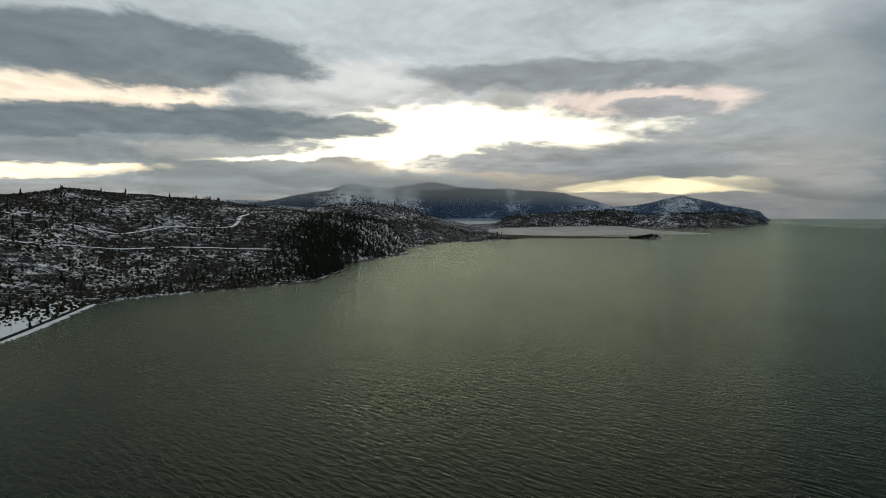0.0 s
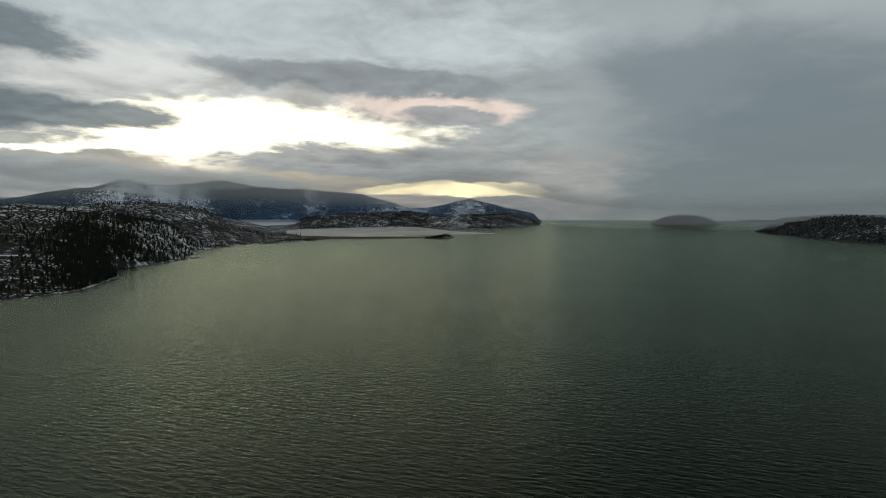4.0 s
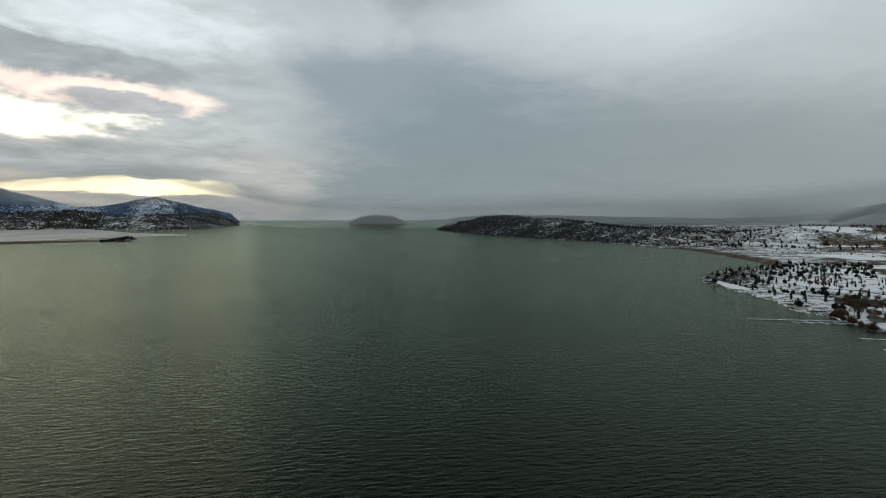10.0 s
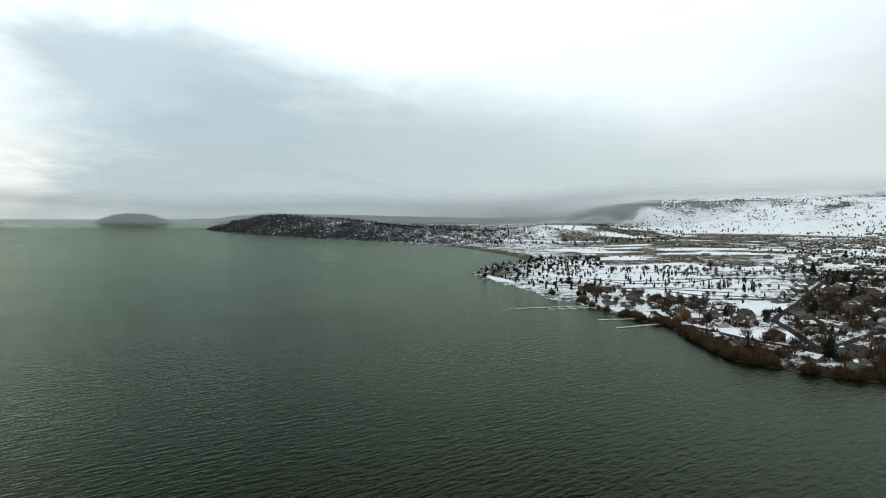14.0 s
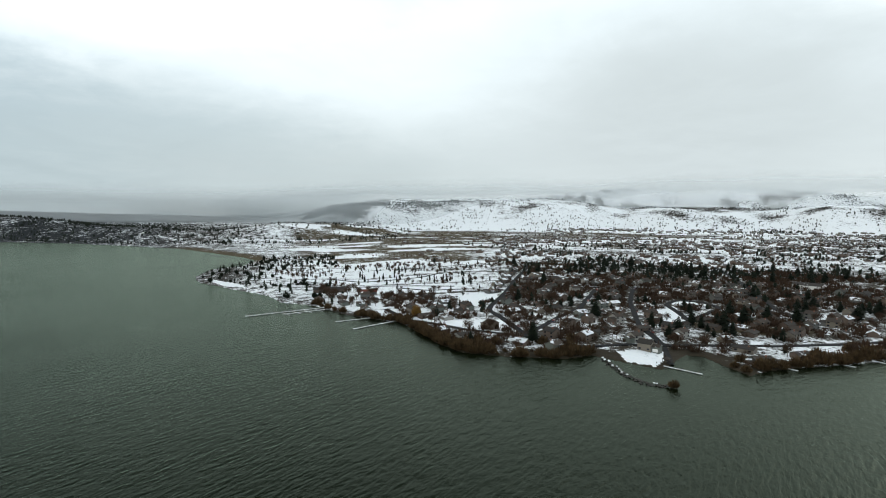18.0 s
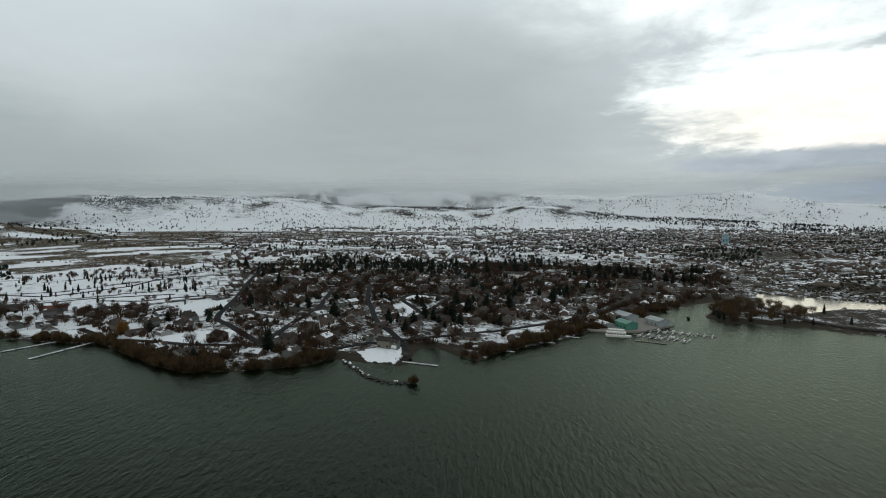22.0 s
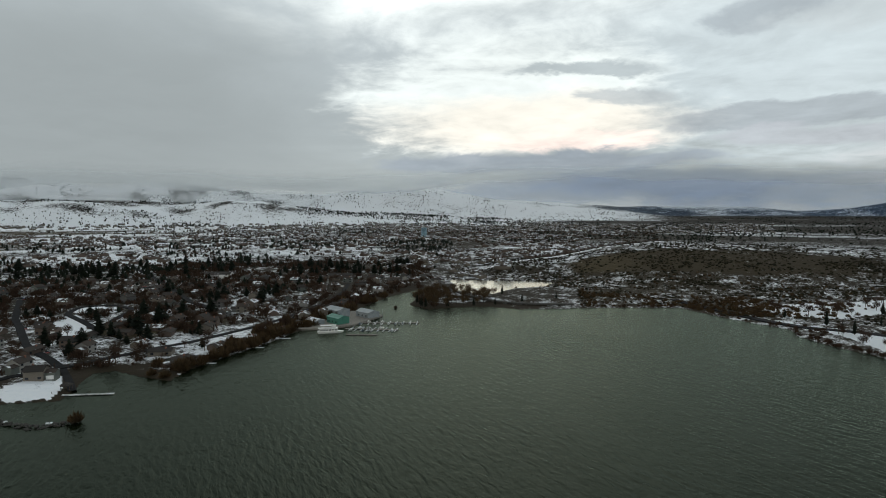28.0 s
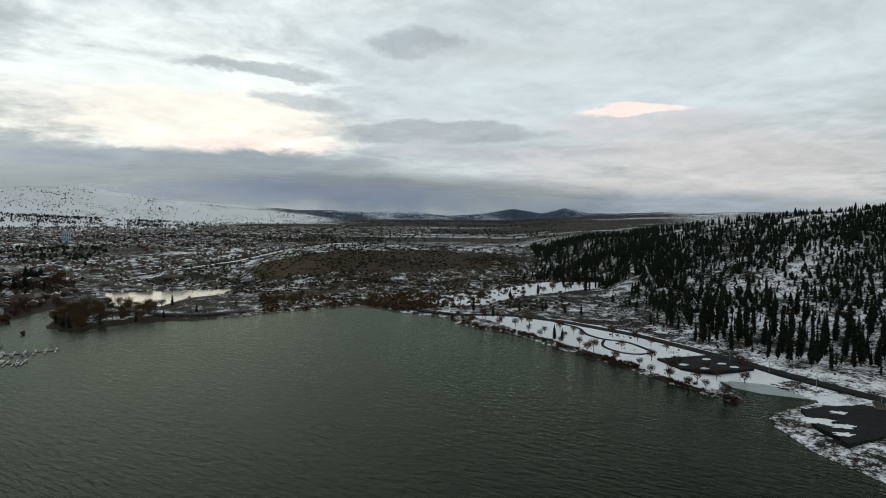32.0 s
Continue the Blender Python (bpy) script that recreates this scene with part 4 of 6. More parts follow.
def thicket_shape(rng, tall, wide, stems):
    """A bush of many thin upright stems."""
    s = Shape()
    for k in range(stems):
        a, q = rng.uniform(0, 6.2832), wide * math.sqrt(rng.uniform(0, 1))
        x, y = math.cos(a) * q * 0.5, math.sin(a) * q * 0.5
        lean = Vector((math.cos(a), math.sin(a), 0)) * rng.uniform(0.1, 0.6) * q
        top = Vector((x, y, 0)) + lean + Vector((0, 0, tall * rng.uniform(0.55, 1.0) * (1 - 0.35 * q / wide)))
        w = Vector((rng.uniform(-1, 1), rng.uniform(-1, 1), 0)).normalized() * tall * 0.07
        mid = Vector((x, y, 0)).lerp(top, 0.6)
        s.add([(x, y, -0.2), mid + w, top, mid - w], [(0, 1, 2), (0, 2, 3)])
    return s


def far_conifer(rng, tall=12.0, wide=2.6):
    s = Shape()
    for k in range(4):
        z0, z1 = tall * (0.06 + 0.22 * k), tall * min(1.0, 0.42 + 0.22 * k)
        ring = []
        for i in range(6):
            a, q = i * 1.047 + k * 0.5, wide * (0.8, 1.0, 0.78, 0.48)[k] * rng.uniform(0.6, 1.15)
            ring.append((math.cos(a) * q, math.sin(a) * q, z0 + rng.uniform(-0.4, 0.4)))
        s.add(ring + [(0, 0, z1)], [(i, (i + 1) % 6, 6) for i in range(6)])
    return s


def brush_shape(rng, tall=1.6, wide=1.8):
    s = Shape()
    ring = [(math.cos(i * 1.257) * wide * rng.uniform(0.5, 1.0), math.sin(i * 1.257) * wide * rng.uniform(0.5, 1.0), -0.2) for i in range(5)]
    mid = [(math.cos(i * 1.257 + 0.6) * wide * rng.uniform(0.4, 0.9), math.sin(i * 1.257 + 0.6) * wide * rng.uniform(0.4, 0.9), tall * rng.uniform(0.5, 0.9)) for i in range(5)]
    return s.add(ring + mid + [(0, 0, tall)], [(i, (i + 1) % 5, 5 + i) for i in range(5)] + [((i + 1) % 5, 5 + (i + 1) % 5, 5 + i) for i in range(5)] + [(5 + i, 5 + (i + 1) % 5, 10) for i in range(5)])


def dome_bush(rng, tall, wide, stems):
    """A rounded leafless bush: thin stems fan out from the base to an uneven dome."""
    s = Shape()
    for k in range(stems):
        a, q = rng.uniform(0, 6.2832), math.sqrt(rng.uniform(0, 1))
        top = Vector((math.cos(a) * q * wide, math.sin(a) * q * wide, tall * math.sqrt(max(0.05, 1 - 0.9 * q * q)) * rng.uniform(0.5, 1.08)))
        foot = Vector((top.x * 0.35, top.y * 0.35, -0.2))
        d = top - foot
        w = d.orthogonal().normalized()
        w = Matrix.Rotation(rng.uniform(0, 6.28), 3, d.normalized()) @ w * tall * 0.034
        mid = foot.lerp(top, rng.uniform(0.55, 0.8))
        s.add([foot, mid + w, top, mid - w], [(0, 1, 2), (0, 2, 3)])
    return s


# ---- roads ----
ROADS = {
    "lakeshore_road": ([(560, -20), (514, -34), (479, -60), (447, -80), (414, -121), (384, -136), (380, -171), (376, -213), (370, -241), (356, -289), (356, -340), (358, -391), (375, -459), (400, -529), (440, -600)], 6.4),
    "golf_road": ([(980, -310), (872, -267), (764, -218), (645, -168), (560, -128), (536, -120), (503, -122), (450, -121), (414, -121)], 7.2),
    "hill_street": ([(640, -280), (528, -212), (487, -173), (448, -143), (414, -121)], 6.4),
    "ramp_street": ([(640, -330), (546, -276), (515, -263), (447, -231), (400, -218), (376, -211)], 6.4),
    "boat_ramp": ([(372, -210), (350, -200), (331, -190)], 4.8),
    "loop_street": ([(447, -282), (490, -297), (536, -311), (556, -335), (543, -358), (508, -355), (478, -315), (456, -286)], 6.4),
    "upper_street": ([(851, -594), (700, -520), (608, -471), (492, -405), (420, -380)], 7.2),
    "cross_street": ([(700, -180), (660, -300), (620, -420), (600, -520), (560, -640)], 5.6),
    "east_street": ([(900, -250), (860, -400), (820, -560), (760, -720)], 5.6),
    "park_road": ([(60, -640), (20, -596), (-16, -556), (-52, -531), (-94, -514), (-128, -480), (-164, -422), (-180, -377), (-192, -345), (-201, -321), (-209, -295), (-219, -264), (-225, -220), (-250, -150)], 8.8),
    "golf_path": ([(840, 50), (818, 26), (788, 2), (796, -36), (818, -89), (868, -128)], 5.0),
    "golf_path_low": ([(735, 30), (738, -35), (726, -87), (715, -120)], 5.0),
    "golf_path_side": ([(715, -46), (684, -83), (689, -111), (683, -144), (668, -173)], 5.0),
    "park_path": ([(-105, -528), (-119, -479), (-130, -456), (-125, -431), (-132, -411), (-146, -404), (-150, -372)], 3.0),
    "park_path_shore": ([(-132, -411), (-122, -396), (-128, -374), (-140, -366), (-150, -372)], 2.4),
    "bluff_road": ([(371, -836), (349, -949), (320, -1100), (260, -1110), (187, -1062), (136, -1017)], 6.4),
    "highway": ([(1500, -1000), (1100, -1050), (800, -1080), (560, -1120), (400, -1180), (250, -1260)], 12.8),
    "west_shore_road": ([(-352, 380), (-350, 423), (-362, 475), (-378, 543), (-398, 621), (-394, 680), (-330, 745), (-240, 815), (-207, 880), (-195, 960)], 5.6),
}


def ribbon(line, width, lift, step_by=5.0):
    """A strip along a line, draped on the land."""
    pts = []
    for (x0, y0), (x1, y1) in zip(line, line[1:]):
        n = max(1, int(math.hypot(x1 - x0, y1 - y0) / step_by))
        pts += [(x0 + (x1 - x0) * i / n, y0 + (y1 - y0) * i / n) for i in range(n)]
    p = np.array(pts + [line[-1]], float)
    for _ in range(3):
        p[1:-1] = (p[:-2] + 2 * p[1:-1] + p[2:]) / 4
    d = np.gradient(p, axis=0)
    d /= np.linalg.norm(d, axis=1)[:, None] + 1e-9
    nrm = np.stack([-d[:, 1], d[:, 0]], 1)
    mid = np.maximum(heights(p), 0.3) + lift
    s = Shape()
    for i in range(len(p)):
        for k in (-0.5, 0.5):
            s.v.append((p[i, 0] + nrm[i, 0] * width * k, p[i, 1] + nrm[i, 1] * width * k, mid[i]))
        for k in (-0.62, 0.62):
            s.v.append((p[i, 0] + nrm[i, 0] * width * k, p[i, 1] + nrm[i, 1] * width * k, mid[i] - 1.2))
    for i in range(len(p) - 1):
        a, b = 4 * i, 4 * i + 4
        s.f += [(a, a + 1, b + 1, b), (a + 1, a + 3, b + 3, b + 1), (a + 2, a, b, b + 2)]
    return s


ROAD_LINES = [line for line, _ in ROADS.values()]
for name, (line, width) in ROADS.items():
    tagged(new(name, ribbon(line, width if name in ("park_road", "highway") else width * 0.76, 0.45).mesh(name, ASPHALT)), "dark wet asphalt road between snowy verges", "road", kind="structure")
PARKING = [(-143, -355), (-184, -361), (-190, -327), (-162, -323), (-146, -332)]
PAVED = [(-163, -258), (-198, -262), (-209, -250), (-180, -224), (-152, -218), (-156, -239)]


def ragged_edge(poly, rng, amount=1.4, step_by=4.0):
    """The outline with its edges broken up."""
    out_line = []
    for (x0, y0), (x1, y1) in zip(poly, poly[1:] + poly[:1]):
        n = max(1, int(math.hypot(x1 - x0, y1 - y0) / step_by))
        out_line += [(x0 + (x1 - x0) * i / n + rng.uniform(-amount, amount), y0 + (y1 - y0) * i / n + rng.uniform(-amount, amount)) for i in range(n)]
    return out_line


def slab(name, poly, lift, mat, label, category, level=None):
    s = Shape()
    z = max(heights(poly)) + lift if level is None else level
    n = len(poly)
    s.add([(x, y, z) for x, y in poly] + [(x, y, z - 2.0) for x, y in poly], [tuple(range(n - 1, -1, -1))] + [(i, (i + 1) % n, n + (i + 1) % n, n + i) for i in range(n)])
    ob = new(name, s.mesh(name, mat))
    return tagged(ob, label, category, kind="structure")


slab("parking_lot", PARKING, 0.25, ASPHALT, "dark asphalt parking lot beside the lake park", "parking lot")
slab("boat_yard", ragged_edge(PAVED, np.random.default_rng(3)), 0.25, ASPHALT, "bare asphalt yard on the lake shore", "yard")
slab("marina_lot", [(338, -372), (352, -376), (372, -450), (356, -456), (334, -410)], 0.2, ASPHALT, "asphalt parking lot behind the marina sheds", "parking lot")
rng = np.random.default_rng(5)
for x, y in [(-174, -350), (-177, -339), (-152, -339), (-180, -331), (-160, -330)]:
    island = Shape()
    ring = [(x + math.cos(i * 0.7) * 3.4 * rng.uniform(0.7, 1.1), y + math.sin(i * 0.7) * 2.2 * rng.uniform(0.7, 1.1)) for i in range(9)]
    z = max(heights(PARKING)) + 0.25
    island.add([(a, b, z) for a, b in ring] + [(x + (a - x) * 0.8, y + (b - y) * 0.8, z + 0.3) for a, b in ring], [(i, (i + 1) % 9, 9 + (i + 1) % 9, 9 + i) for i in range(9)] + [tuple(range(9, 18))])
    tagged(new("snow_mound", island.mesh("snow_mound", SNOW)), "snow-covered planted island in the parking lot", "snow mound", "parking lot islands")

TRACKS = [[(-680, 810), (-640, 830), (-595, 840), (-541, 914), (-484, 987), (-400, 1040), (-330, 1090)], [(-640, 960), (-578, 994), (-560, 1050), (-548, 1098), (-500, 1140), (-467, 1172), (-455, 1215), (-460, 1251), (-475, 1310), (-470, 1390), (-440, 1440)], [(345, -832), (318, -880), (280, -925), (240, -955), (190, -985), (130, -1005), (60, -1010), (-30, -1000)]]
for line in TRACKS:
    tagged(new("snow_track", ribbon(line, 7, 0.6, 6).mesh("snow_track", SNOW)), "snow-covered dirt track across a brushy hill", "track", kind="structure")

# ---- houses ----
def house(rng, sx, sy, sz, pitch, storeys, wing, roof_mat):
    t = thing("house", "small family house with painted siding, shingle roof and patchy snow", "house", "town houses")
    up = sy / 2 * pitch
    body = part("wall", Shape().house_body(0, 0, -1.0, sx, sy, sz + 1.0, up), SIDING, t)
    roof = part("roof", Shape().gable(0, 0, sz, sx, sy, up, 0.6, 0.22), roof_mat, t)
    if wing:
        gx = sx * 0.5 + 2.6
        bay = part("garage", Shape().house_body(gx, 0.8, -1.0, 5.2, sy * 0.75, sz * 0.72 + 1.0, up * 0.5), SIDING, t)
        part("garage_roof", Shape().gable(gx, 0.8, sz * 0.72, 5.2, sy * 0.75, up * 0.5, 0.4, 0.2), roof_mat, bay)
        part("garage_door", Shape().box(gx, 0.8 - sy * 0.375 - 0.03, 0, 3.8, 0.08, 2.2), WHITE, bay, "white garage door")
    part("door", Shape().box(sx * 0.1, -sy / 2 - 0.03, 0, 1.0, 0.08, 2.05), DOOR, t)
    for k in range(storeys):
        for fx in (-0.32, 0.32):
            for sgn in ((-1, 1) if k == 0 else (1,)):
                part("window", Shape().box(sx * fx, sgn * (sy / 2 + 0.03), 0.9 + 2.7 * k, 1.7, 0.08, 1.25), GLASS, t)
    part("chimney", Shape().box(-sx * 0.22, sy * 0.16, sz, 0.8, 0.8, up + 0.7), BRICK, roof)
    return t


rng = np.random.default_rng(11)
protos = [house(rng, 12, 8, 2.8, 0.45, 1, True, SHINGLES), house(rng, 10.5, 7.5, 2.8, 0.5, 1, False, SNOWY_ROOF), house(rng, 9.5, 8, 5.4, 0.55, 2, True, SHINGLES),
          house(rng, 14, 8.5, 2.9, 0.35, 1, False, SHINGLES), house(rng, 11, 8.5, 5.4, 0.5, 2, False, SNOWY_ROOF)]
NAMED = [(388, -196, 1.9, 2), (398, -160, 2.2, 4), (419, -328, 1.7, 2), (405, -341, 1.8, 4), (408, -366, 1.9, 2), (380, -368, 1.8, 1), (424, -221, 1.9, 3), (430, -150, 2.3, 0),
         (448, -296, 1.6, 3), (376, -263, 1.7, 1), (324, -250, 1.5, 0), (327, -312, 1.6, 1), (330, -345, 1.6, 3), (330, -285, 1.7, 1)]
NAMED += [(648 + 19.5 * i, -152 - 8.6 * i, 2.0, (3, 1, 4, 0)[i % 4]) for i in range(13)]
spots = [(x, y, turn, k) for x, y, turn, k in NAMED]
cand = np.concatenate([polar(rng, 3500, 93, 150, 370, 760), polar(rng, 2500, 96, 153, 760, 1000), polar(rng, 260, 83, 97, 520, 640)])
cand = out_of(clear_of(on_land(cand, 16), ROAD_LINES, 13), [GOLF] + LAWNS)
taken = apart(np.concatenate([np.array([(x, y) for x, y, _, _ in NAMED]), cand]), 21)
spots += [(x, y, round(rng.uniform(0, 4)) * 1.5708 + 0.35 + 0.25 * math.sin(x / 160) + rng.uniform(-0.12, 0.12), int(rng.integers(0, 5))) for x, y in taken[len(NAMED):]]
spots = spots[:27] + sorted(spots[27:], key=lambda s: math.hypot(s[0], s[1]))[:203]
HOUSE_SPOTS = np.array([(x, y) for x, y, _, _ in spots])
first = set()
for (x, y, turn, k), z in zip(spots, heights(HOUSE_SPOTS)):
    m = pose(x, y, z, 0, 0, math.degrees(turn))
    if k not in first:
        protos[k].matrix_basis = m
        first.add(k)
    else:
        copy_thing(protos[k], m)


def off_fields(p, rng):
    """Leaves few spots on the open fields behind the golf course."""
    a, r = np.degrees(np.arctan2(p[:, 0], p[:, 1])), np.hypot(p[:, 0], p[:, 1])
    n = rough_field(p[:, 0], p[:, 1], 300, 3)
    bare = (a > 82) & (a < 104 + 6 * n) & (r > 1000) & (r < 3000)
    thin = (a > 82) & (a < 132 + 8 * n) & (r > 1400) & (r < 3000) & ~bare
    pick = rng.uniform(0, 1, len(p))
    return p[(~bare | (pick < 0.10)) & (~thin | (pick < 0.28))]


def far_house(rng, sx, sy, sz):
    return Shape().house_body(0, 0, -1, sx, sy, sz + 1, sy * 0.22)


def far_roof(sx, sy, sz):
    return Shape().gable(0, 0, sz, sx, sy, sy * 0.22, 0.6, 0.3)


far = np.concatenate([polar(rng, 5200, 94, 172, 1000, 2300), polar(rng, 2600, 110, 185, 2300, 3300), polar(rng, 150, 150, 160, 780, 1000), polar(rng, 1500, 96, 153, 640, 1000)])
far = far[[np.min(np.hypot(HOUSE_SPOTS[:, 0] - x, HOUSE_SPOTS[:, 1] - y)) > 22 for x, y in far]]
far = off_fields(far, rng)
far = apart(on_land(patchy(far, rng, 300, -0.05, 0.25), 14), 24)
far = clear_of(out_of(far, [GOLF]), ROAD_LINES, 14)
far = far[land_height(far[:, 0], far[:, 1]) - rise(np.hypot(far[:, 0], far[:, 1])) < 24]
half = len(far) // 2
for k, (group, roof_mat) in enumerate(((far[:half], SNOWY_ROOF), (far[half:], SHINGLES))):
    r1, r2 = np.random.default_rng(30 + k), np.random.default_rng(30 + k)
    stuff("distant_houses", [far_house(rng, 15, 9, 3.2), far_house(rng, 20, 12, 4)], SIDING, group, r1, 0.8, 1.3, "distant town houses with pale and brown walls", "houses")
    stuff("distant_roofs", [far_roof(15, 9, 3.2), far_roof(20, 12, 4)], roof_mat, group, r2, 0.8, 1.3, "distant house roofs, some under snow", "roofs")

# ---- trees, by place ----
rng = np.random.default_rng(21)
PINES = [conifer(rng, 21, 3.3, "pine_tree", "tall dark green pine on the snowy hillside", "hillside pines") for _ in range(4)]
hill = np.concatenate([patchy(polar(rng, 900, 206, 232, 395, 600), rng, 70, 0.05, 0.3), patchy(polar(rng, 900, 201, 232, 480, 720), rng, 90, 0.1, 0.2), patchy(polar(rng, 1200, 197, 232, 640, 850), rng, 120, 0.15, 0.15)])
hill = apart(clear_of(on_land(hill, 50), ROAD_LINES, 16), 4.5)
order = np.argsort(np.hypot(hill[:, 0], hill[:, 1]))
spread(PINES, hill[order][:290], rng, 0.3, 1.3)
clump = np.concatenate([np.stack([rng.normal(x, s, n), rng.normal(y, s, n)], 1) for x, y, s, n in ((-285, -760, 38, 240), (-330, -640, 34, 130), (-240, -800, 34, 120), (-420, -640, 40, 130))])
rest = np.concatenate([hill[order][290:], patchy(on_land(polar(rng, 3200, 203, 232, 780, 1500), 40), rng, 160, 0.2, 0.2), patchy(on_land(polar(rng, 2200, 194, 206, 690, 1200), 30), rng, 120, -0.1)])
rest = out_of(np.concatenate([rest, patchy(on_land(polar(rng, 1800, 200, 232, 560, 900), 40), rng, 120, 0.22, 0.2), clump]), [MEADOW])
stuff("hillside_forest", [far_conifer(rng, 10.5, 2.3) for _ in range(6)], NEEDLES, rest, rng, 0.35, 1.3, "dense dark pine forest on a snowy hill", "forest", squash=0.25)
young = out_of(clear_of(patchy(on_land(polar(rng, 9000, 203, 232, 430, 1250), 40), rng, 130, 0.2, 0.2), ROAD_LINES, 12), [MEADOW])
stuff("hillside_saplings", [far_conifer(rng, 6.5, 2.0) for _ in range(5)], NEEDLES, young, rng, 0.4, 1.4, "dark young pines filling the hillside forest", "forest", squash=0.25)
cand = clear_of(on_land(polar(rng, 12000, 198, 232, 385, 820), 30), ROAD_LINES, 9)
stuff("hillside_brush", [brush_shape(rng, 1.2, 1.1), dome_bush(rng, 1.6, 1.0, 14), brush_shape(rng, 0.9, 1.2), dome_bush(rng, 2.2, 1.2, 16)], SAGE, out_of(patchy(cand, rng, 50, -0.25), [MEADOW]), rng, 0.35, 1.3, "dark sagebrush poking out of the hillside snow", "brush")

TOWN_FIRS = [conifer(rng, 12, 6.0, "fir_tree", "dark green garden fir between the houses", "town firs") for _ in range(3)]
cand = np.concatenate([polar(rng, 2200, 97, 150, 400, 1000), polar(rng, 900, 98, 122, 620, 860)])
cand = patchy(out_of(clear_of(on_land(cand, 14), ROAD_LINES, 7), [GOLF] + LAWNS), rng, 90, 0.0, 0.2)
cand = cand[[np.min(np.hypot(HOUSE_SPOTS[:, 0] - x, HOUSE_SPOTS[:, 1] - y)) > 9 for x, y in cand]]
spread(TOWN_FIRS, apart(cand, 5)[:230], rng, 0.5, 1.5)

GARDEN = [bare_tree(rng, 10.5, "garden_tree", "leafless brown garden tree in winter", "bare town trees", TWIGS) for _ in range(4)]
cand = out_of(clear_of(on_land(np.concatenate([np.stack([rng.uniform(560, 720, 160), rng.uniform(-70, 50, 160)], 1), polar(rng, 1500, 92, 151, 360, 800)]), 8), ROAD_LINES, 6), [GOLF] + LAWNS)
cand = cand[[np.min(np.hypot(HOUSE_SPOTS[:, 0] - x, HOUSE_SPOTS[:, 1] - y)) > 8 for x, y in cand]]
spread(GARDEN, apart(cand, 8)[:295], rng, 0.6, 1.2)

bushes = [dome_bush(rng, 4.6, 3.2, 30), thicket_shape(rng, 4.6, 3.0, 30), dome_bush(rng, 5.2, 2.8, 30), thicket_shape(rng, 3.6, 3.0, 26)]
town_fill = np.concatenate([polar(rng, 13500, 92, 152, 360, 1000), polar(rng, 8000, 94, 175, 1000, 2700)])
town_fill = off_fields(town_fill, rng)
town_fill = out_of(clear_of(on_land(patchy(town_fill, rng, 110, -0.12, 0.25), 8), ROAD_LINES, 6), [GOLF] + LAWNS)
stuff("town_shrubs", bushes, TWIGS, town_fill, rng, 0.55, 1.85, "leafless brown trees and hedges among the houses", "shrubs")
firs = np.concatenate([polar(rng, 3800, 96, 155, 900, 1700), polar(rng, 7500, 100, 180, 1500, 3400), polar(rng, 700, 97, 140, 520, 950)])
firs = off_fields(firs, rng)
firs = out_of(on_land(patchy(firs, rng, 150, 0.02, 0.2), 10), [GOLF] + LAWNS)
stuff("town_conifers", [far_conifer(rng, 8.0, 4.0) for _ in range(4)], NEEDLES, firs, rng, 0.45, 1.15, "dark conifers scattered through the distant town", "trees", squash=0.2)

hedge = []
for k in range(64):
    a0, r0 = rng.uniform(80, 128), 1020 * (2.8 ** rng.uniform(0, 1))
    span, drift = rng.uniform(2.0, 9.0), rng.uniform(-40, 40)
    for u in np.arange(0, 1, 7.0 / (r0 * math.radians(span))):
        if rng.uniform() < 0.8:
            a1, r1 = math.radians(a0 + span * u), r0 + drift * u + rng.normal(0, 1.5)
            hedge.append((r1 * math.sin(a1), r1 * math.cos(a1)))
hedge = out_of(on_land(np.array(hedge), 8), [GOLF] + LAWNS)
stuff("field_hedges", [dome_bush(rng, 4.0, 3.4, 22), brush_shape(rng, 2.6, 3.6), dome_bush(rng, 5.5, 3.0, 22)], TWIGS, hedge, rng, 0.5, 1.3, "dark hedgerows between snowy fields", "hedges")

GOLF_TREES = [bare_tree(rng, 8, "golf_course_tree", "leafless tree standing in snow on the golf course", "bare golf course trees", TWIGS)]
cand = polar(rng, 2200, 78, 108, 640, 1250)
cand = cand[inside(cand[:, 0], cand[:, 1], GOLF)]
spread(GOLF_TREES, apart(patchy(cand, rng, 90, 0.1), 6)[:190], rng, 0.5, 1.25)
GOLF_FIRS = [conifer(rng, 9, 2.6, "golf_course_fir", "small dark fir standing in snow on the golf course", "golf course firs") for _ in range(2)]
cand = polar(rng, 1600, 78, 108, 640, 1250)
cand = cand[inside(cand[:, 0], cand[:, 1], GOLF)]
spread(GOLF_FIRS, apart(patchy(cand, rng, 70, 0.2), 4)[:140], rng, 0.45, 1.2)
cand = polar(rng, 500, 72, 88, 600, 1300)
stuff("peninsula_trees", [far_conifer(rng, 10, 2.6), thicket_shape(rng, 8, 4, 60)], NEEDLES, out_of(on_land(cand, 8), [GOLF] + LAWNS)[:260], rng, 0.5, 1.2, "dark trees on the low snowy peninsula", "trees")

# willow thicket along the town shore
edge = []
for line, n, off in ((EAST_SHORE[20:], 300, 26), (EAST_SHORE[17:21], 50, 12), (TOWN_SHORE[5:14], 190, 26)):
    for _ in range(n):
        k = int(rng.integers(0, len(line) - 1))
        u = rng.uniform(0, 1)
        x, y = line[k][0] * (1 - u) + line[k + 1][0] * u, line[k][1] * (1 - u) + line[k + 1][1] * u
        edge.append((x + abs(rng.normal(3, off * 0.5)), y + rng.normal(0, 3)))
